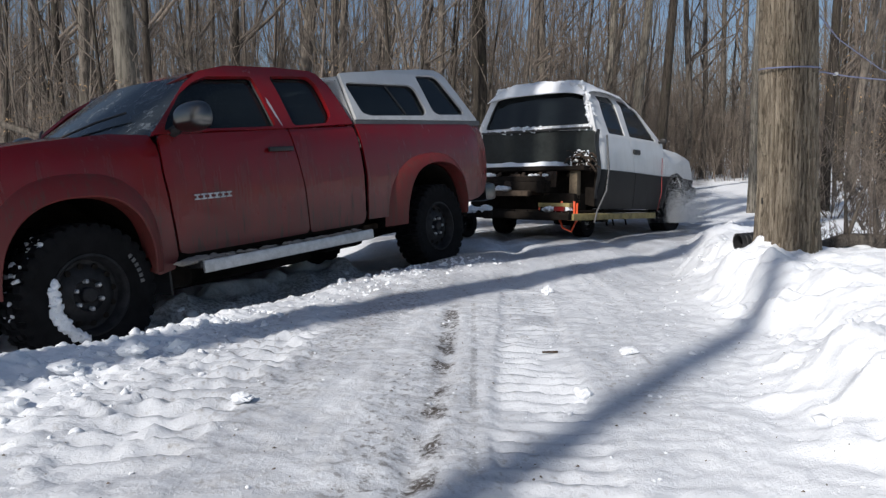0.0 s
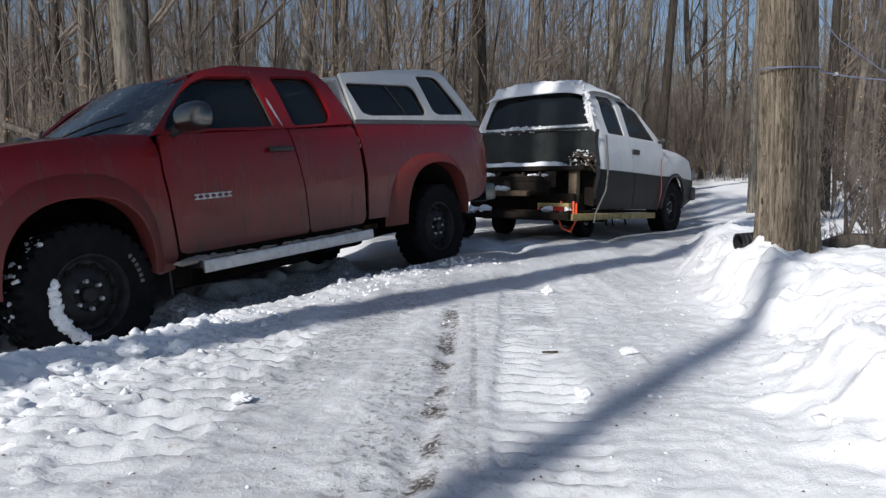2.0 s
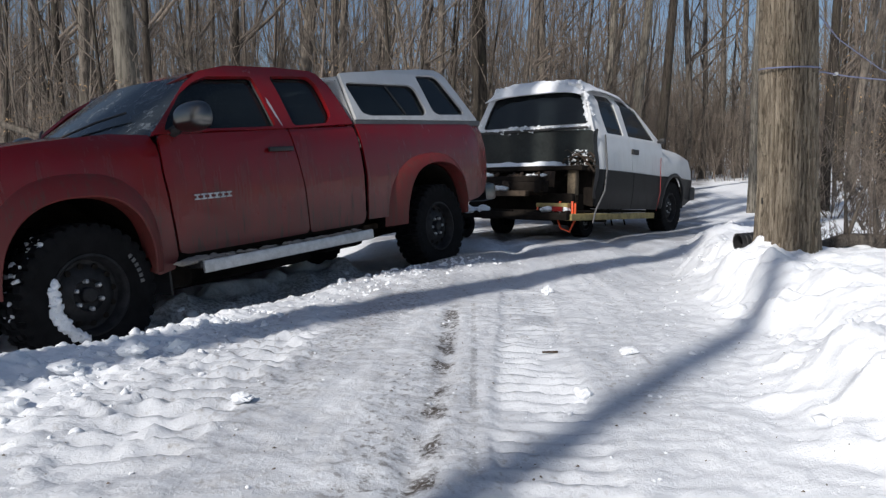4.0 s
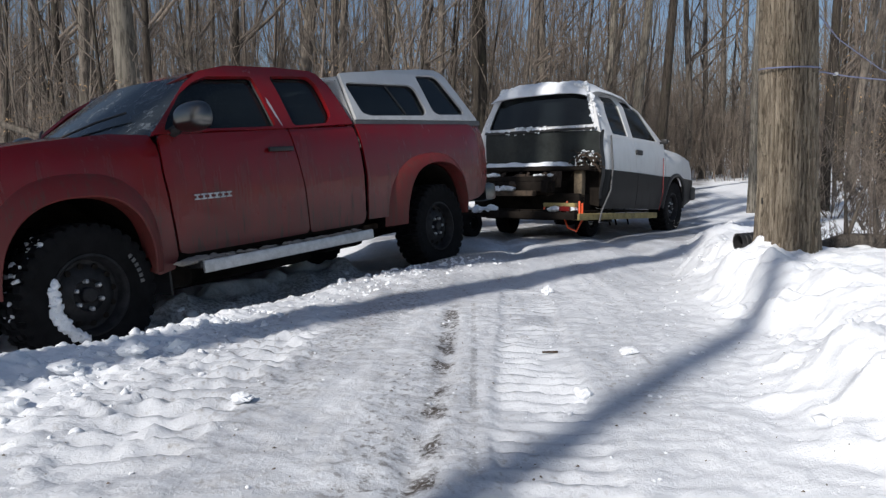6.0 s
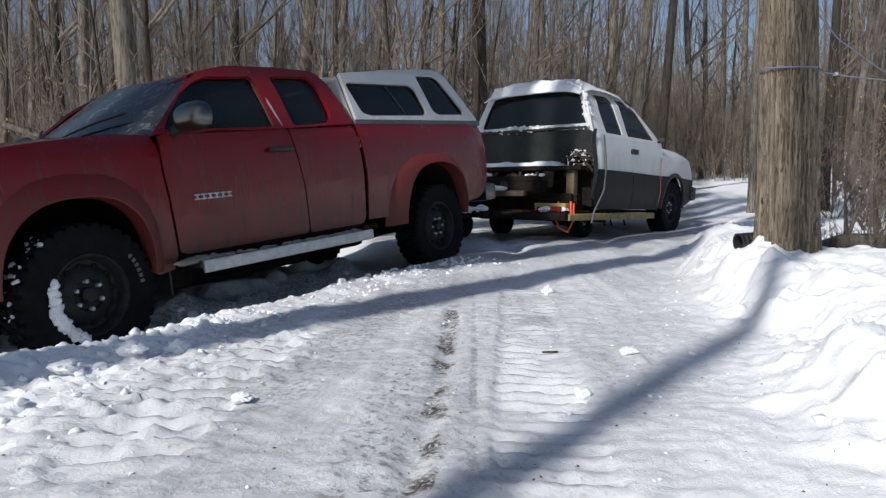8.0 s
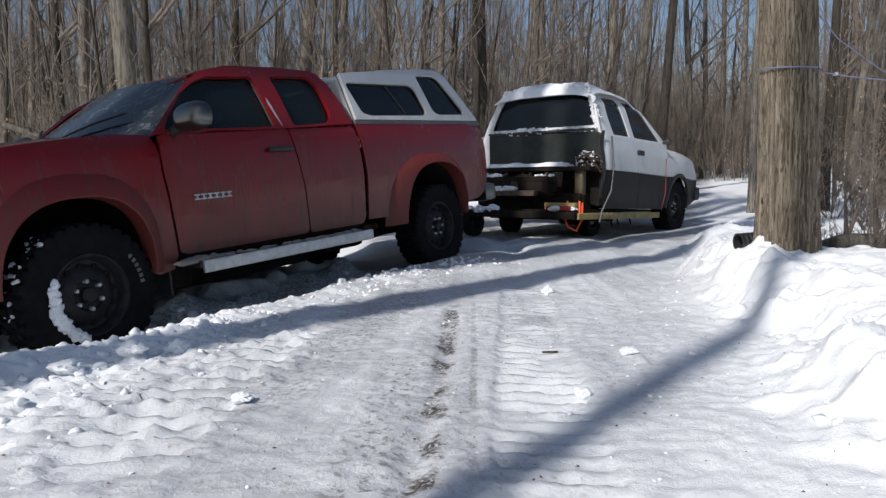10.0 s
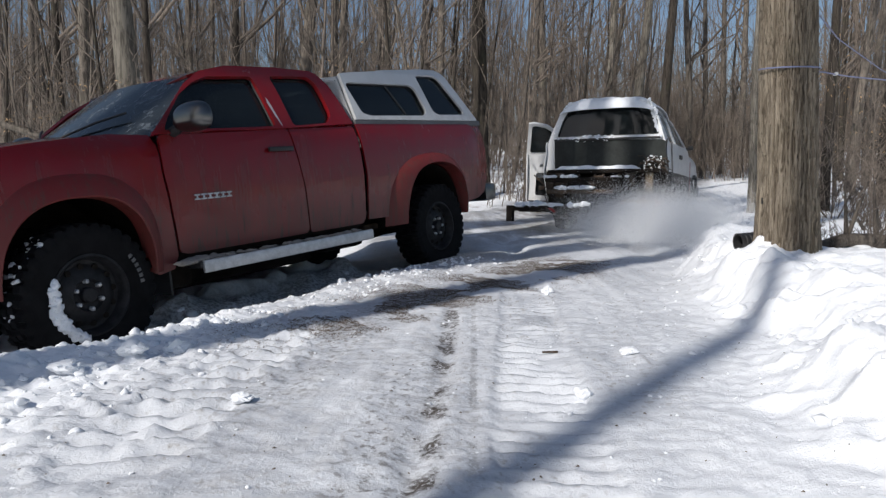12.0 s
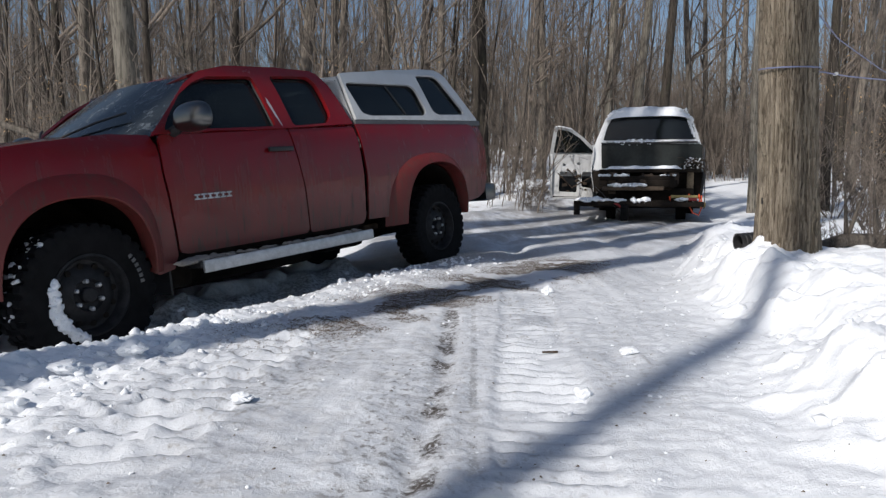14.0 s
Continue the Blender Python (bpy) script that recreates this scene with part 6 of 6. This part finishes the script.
# ---- the woods beyond: countless thin stems and twigs ----
def far_woods():
    rnd_ = random.Random(55)
    v, f = [], []
    for _ in range(2100):
        y = 24 + 90 * rnd_.random() ** 0.75
        x = rnd_.uniform(-0.78, 0.80) * y
        if np.interp(y, LEFT_Y, LEFT_X) - 1.0 < x < np.interp(y, RIGHT_Y, RIGHT_X) + 1.2 and y < 33:
            continue
        z = float(ground_z(np.array([x]), np.array([y]), False)[0]) - 0.2
        h = rnd_.uniform(4, 16)
        r = h * rnd_.uniform(0.003, 0.0075)
        stem = limb(v, f, Vector((x, y, z)), Vector((rnd_.gauss(0, 0.05), rnd_.gauss(0, 0.05), 1)), h, r, r * 0.2, 3, 6, rnd_, 0.04, 0.03)
        branches(v, f, stem, rnd_, 10, 0.08, 1.0, h * 0.24, 2, 3, 0.5, 2, (3, 4), 1.3)
    tagged(raw("far_woods", v, f, M["twig"]), "dense leafless brown woods of thin stems and twigs", "woods", kind="stuff")


far_woods()


def far_brush():
    rnd_ = random.Random(56)
    v, f = [], []
    for _ in range(1050):
        y = 30 + 60 * rnd_.random()
        x = rnd_.uniform(-0.76, 0.78) * y
        if np.interp(y, LEFT_Y, LEFT_X) - 1.0 < x < np.interp(y, RIGHT_Y, RIGHT_X) + 1.2 and y < 33:
            continue
        z = float(ground_z(np.array([x]), np.array([y]), False)[0]) - 0.2
        h = rnd_.uniform(2.5, 6.5)
        stem = limb(v, f, Vector((x, y, z)), Vector((rnd_.gauss(0, 0.14), rnd_.gauss(0, 0.14), 1)), h, h * 0.006, h * 0.0018, 3, 5, rnd_, 0.09, 0.03)
        branches(v, f, stem, rnd_, 11, 0.05, 1.0, h * 0.34, 2, 3, 0.55, 2, (3, 4), 1.1)
    tagged(raw("far_brush", v, f, M["twig"]), "dense twiggy brown brush under the far trees", "brush", kind="stuff")


far_brush()


def lane_end_brush():
    rnd_ = random.Random(57)
    v, f = [], []
    for _ in range(420):
        y = 25 + 14 * rnd_.random()
        x = rnd_.uniform(0.26, 0.50) * y
        z = float(ground_z(np.array([x]), np.array([y]), False)[0]) - 0.1
        h = rnd_.uniform(1.2, 4.5)
        stem = limb(v, f, Vector((x, y, z)), Vector((rnd_.gauss(0, 0.12), rnd_.gauss(0, 0.12), 1)), h, h * 0.006, h * 0.0018, 3, 5, rnd_, 0.09, 0.03)
        branches(v, f, stem, rnd_, 10, 0.05, 1.0, h * 0.34, 2, 3, 0.55, 2, (3, 4), 1.1)
    tagged(raw("lane_end_brush", v, f, M["twig"]), "grey-brown thicket where the lane bends away", "brush", kind="stuff")


lane_end_brush()


def dead_leaves():
    """Pale beech leaves still hanging on the understorey."""
    rnd_ = random.Random(66)
    v, f = [], []
    for _ in range(70):
        y = rnd_.uniform(13, 30)
        side = rnd_.random()
        x = rnd_.uniform(-0.68, -0.42) * y if side < 0.6 else rnd_.uniform(0.50, 0.66) * y if side < 0.85 else rnd_.uniform(-0.2, 0.1) * y
        c = Vector((x, y, rnd_.uniform(0.8, 3.6)))
        for _ in range(rnd_.randint(12, 40)):
            p = c + Vector((rnd_.gauss(0, 0.5), rnd_.gauss(0, 0.5), rnd_.gauss(0, 0.18)))
            a, b = Vector((rnd_.gauss(0, 1), rnd_.gauss(0, 1), rnd_.gauss(0, 1))).normalized(), Vector((rnd_.gauss(0, 1), rnd_.gauss(0, 1), rnd_.gauss(0, 1))).normalized()
            k = len(v)
            v += [tuple(p + a * 0.035), tuple(p + b * 0.018), tuple(p - a * 0.035), tuple(p - b * 0.018)]
            f.append((k, k + 1, k + 2, k + 3))
    tagged(raw("dead_leaves", v, f, M["leaf"], None, False), "pale dry beech leaves hanging in the understorey", "leaves", kind="stuff")


dead_leaves()


# ---- powder snow and grit thrown up by the wheels ----
def powder_material(name, base):
    n = Nodes(name)
    n.finish(n.mix(n.island(), tuple(c * 0.85 for c in base), base), 0.9, specular=0.1)
    glow = n.tree.nodes.new("ShaderNodeBsdfTranslucent")
    glow.inputs[0].default_value = (*base, 1)
    blend = n.tree.nodes.new("ShaderNodeMixShader")
    blend.inputs[0].default_value = 0.5
    n.tree.links.new(n.bsdf.outputs[0], blend.inputs[1])
    n.tree.links.new(glow.outputs[0], blend.inputs[2])
    clear = n.tree.nodes.new("ShaderNodeBsdfTransparent")
    thin = n.tree.nodes.new("ShaderNodeMixShader")
    thin.inputs[0].default_value = 0.78
    n.tree.links.new(clear.outputs[0], thin.inputs[1])
    n.tree.links.new(blend.outputs[0], thin.inputs[2])
    n.tree.links.new(thin.outputs[0], n.tree.nodes["Material Output"].inputs[0])
    return n.mat


POWDER, GRIT = powder_material("airborne_powder_snow", (0.93, 0.94, 0.95)), powder_material("airborne_grit", (0.42, 0.37, 0.32))


def cloud(name, label, seed, count, size, flake, material, tilt=0.0):
    """A drifting cloud of flakes, denser in its wisps."""
    rng = np.random.default_rng(seed)
    lumps = rng.normal(0, 0.62, (60, 3)) * np.array(size)
    pick = rng.integers(0, 60, count)
    p = lumps[pick] + rng.normal(0, 0.42, (count, 3)) * np.array(size)
    p[:, 2] = np.abs(p[:, 2]) + tilt * p[:, 0]
    a = rng.normal(0, 1, (count, 3, 3))
    a = a / np.linalg.norm(a, axis=2, keepdims=True) * flake * rng.uniform(0.5, 1.3, (count, 1, 1))
    v = (p[:, None, :] + a).reshape(-1, 3)
    faces = np.arange(count * 3).reshape(-1, 3)
    ob = raw(name, v.tolist(), faces.tolist(), material, None, False)
    return tagged(ob, label, "spray", kind="stuff")


spray_wheel = [cloud("snow_spray", "powder snow flung up beside a spinning wheel", 10 + k, 50000, (0.30, 0.24, 0.34), 0.0075, POWDER) for k in range(2)]
grit_mist = cloud("grit_mist", "brown grit and snow mist low over the lane", 20, 150000, (0.85, 0.42, 0.15), 0.0072, GRIT)
big_cloud = [cloud("snow_cloud", "cloud of powder snow thrown up behind the truck", 30 + k, 290000, (0.66, 0.72, 0.30), 0.0056, POWDER) for k in range(2)]


def spatter():
    rng = np.random.default_rng(3)
    n = 95000
    t = rng.random(n)
    x = -0.62 + 1.75 * t + rng.normal(0, 0.20, n)
    y = 2.95 + 2.95 * t + rng.normal(0, 0.26, n)
    keep = fbm(x, y, 3.0, 4, 0.6) > -0.12
    x, y = x[keep], y[keep]
    z = ground_z(x, y) + 0.004
    a = rng.uniform(0, math.tau, len(x))
    s = rng.uniform(0.0012, 0.0042, len(x))
    v, f = [], []
    for i in range(len(x)):
        for j in range(3):
            v.append((x[i] + s[i] * math.cos(a[i] + 2.1 * j), y[i] + s[i] * math.sin(a[i] + 2.1 * j), z[i] + 0.003 * (j == 0)))
        f.append((3 * i, 3 * i + 1, 3 * i + 2))
    return tagged(raw("grit_spatter", v, f, M["dirt"], None, False), "brown grit spattered over the packed snow", "grit", kind="stuff")


grit_spatter = spatter()


# ---- what moves ----
def motions():
    path = [(0, 1.18, 9.28, 50.4), (0.5, 1.18, 9.285, 50.4), (1.0, 1.19, 9.295, 50.6), (1.5, 1.18, 9.275, 50.6), (2.0, 1.17, 9.27, 50.35), (2.5, 1.165, 9.265, 50.3), (3.0, 1.14, 9.23, 50.2),
            (3.6, 1.13, 9.22, 50.2), (4.4, 1.19, 9.28, 50.8), (5.3, 1.24, 9.325, 51.3), (6.0, 1.24, 9.33, 51.3), (7.0, 1.24, 9.325, 51.5), (7.5, 1.22, 9.31, 51.2), (8.0, 1.13, 9.20, 50.0), (8.2, 1.03, 9.05, 48.8),
            (8.6, 0.90, 8.86, 47.6), (9.2, 0.92, 8.90, 47.4), (9.8, 1.18, 9.30, 49.2), (10.3, 1.44, 9.70, 51.2), (10.5, 1.54, 9.83, 52.2), (11.0, 1.81, 10.08, 54.9), (11.5, 2.13, 10.49, 58.2), (12.0, 2.52, 10.95, 62.0),
            (12.5, 2.88, 11.38, 67.0), (13.0, 3.18, 11.80, 70.5), (13.5, 3.42, 12.18, 72.6), (14.0, 3.68, 12.64, 73.8)]
    walk(white_truck, [(t, pose(x, y, 0.032 * max(0.0, y - 10.4), 0.0, 1.06 - 0.012 * max(0.0, y - 10.4) * 20, yaw)) for t, x, y, yaw in path])
    # front wheels: they spin on the spot, then drive
    turns, angle = [], 0.0
    for k in range(0, 141):
        t = k / 10
        turns.append((t, angle))
        rate = 62 if t < 1.8 else 34 if 5.2 <= t < 6.6 else 70 if 9.4 <= t < 13.4 else 40 if t >= 13.4 else -12 if 7.6 < t < 8.7 else 2
        angle += rate
    for w in white_wheels:
        at = w.location.copy()
        walk(w, [(t, pose(at.x, at.y, at.z, 0, a, 0)) for t, a in turns])
    # powder lifts off the snow beside the wheel, hangs and settles into it again
    low = -2.2
    walk(spray_wheel[0], [(0, pose(3.62, 10.55, 0.12)), (0.4, pose(3.75, 10.55, 0.26)), (0.9, pose(3.85, 10.60, 0.42)), (1.3, pose(3.70, 10.5, 0.22)), (1.7, pose(3.8, 10.55, 0.0)), (2.2, pose(3.9, 10.6, low)), (14, pose(3.9, 10.6, low))])
    walk(spray_wheel[1], [(0, pose(3.60, 10.5, low)), (0.5, pose(3.60, 10.5, -0.4)), (0.9, pose(3.65, 10.5, 0.0)), (1.3, pose(3.78, 10.55, 0.2)), (1.7, pose(3.85, 10.6, -0.25)), (2.1, pose(3.9, 10.6, low)), (5.0, pose(3.62, 10.6, low)),
                          (5.5, pose(3.62, 10.6, -0.75)), (6.2, pose(3.66, 10.6, -0.62)), (6.8, pose(3.7, 10.6, low)), (14, pose(3.7, 10.6, low))])
    walk(grit_mist, [(0, pose(1.6, 9.0, low, 0, 0, 30)), (9.9, pose(1.6, 9.0, low, 0, 0, 30)), (10.25, pose(2.1, 8.9, -0.35, 0, 0, 30)), (10.5, pose(2.1, 8.5, 0.06, 0, 0, 35)), (11.0, pose(1.75, 8.0, 0.08, 0, 0, 40)),
                     (11.4, pose(1.5, 8.3, -0.05, 0, 0, 40)), (11.9, pose(1.6, 8.2, low, 0, 0, 40)), (14, pose(1.6, 8.2, low, 0, 0, 40))])
    walk(big_cloud[0], [(0, pose(2.5, 9.6, low)), (10.7, pose(2.5, 9.6, low)), (11.2, pose(2.6, 9.2, -0.25)), (11.6, pose(2.5, 8.4, 0.02)), (12.1, pose(2.25, 7.5, 0.06)), (12.7, pose(2.05, 6.7, -0.02)), (13.2, pose(1.95, 6.4, -0.10)), (13.7, pose(2.15, 6.9, -0.70)), (14, pose(2.25, 7.4, low))])
    walk(big_cloud[1], [(0, pose(2.8, 10.4, low)), (11.2, pose(2.8, 10.4, low)), (11.7, pose(2.95, 9.6, -0.05)), (12.2, pose(3.05, 9.1, 0.10)), (12.8, pose(2.95, 8.8, 0.0)), (13.3, pose(2.9, 8.9, -0.15)), (14, pose(3.1, 10.2, -0.55))])
    walk(grit_spatter, [(0, pose(0, 0, -0.25)), (10.3, pose(0, 0, -0.25)), (11.2, pose(0, 0, 0)), (14, pose(0, 0, 0))])


motions()
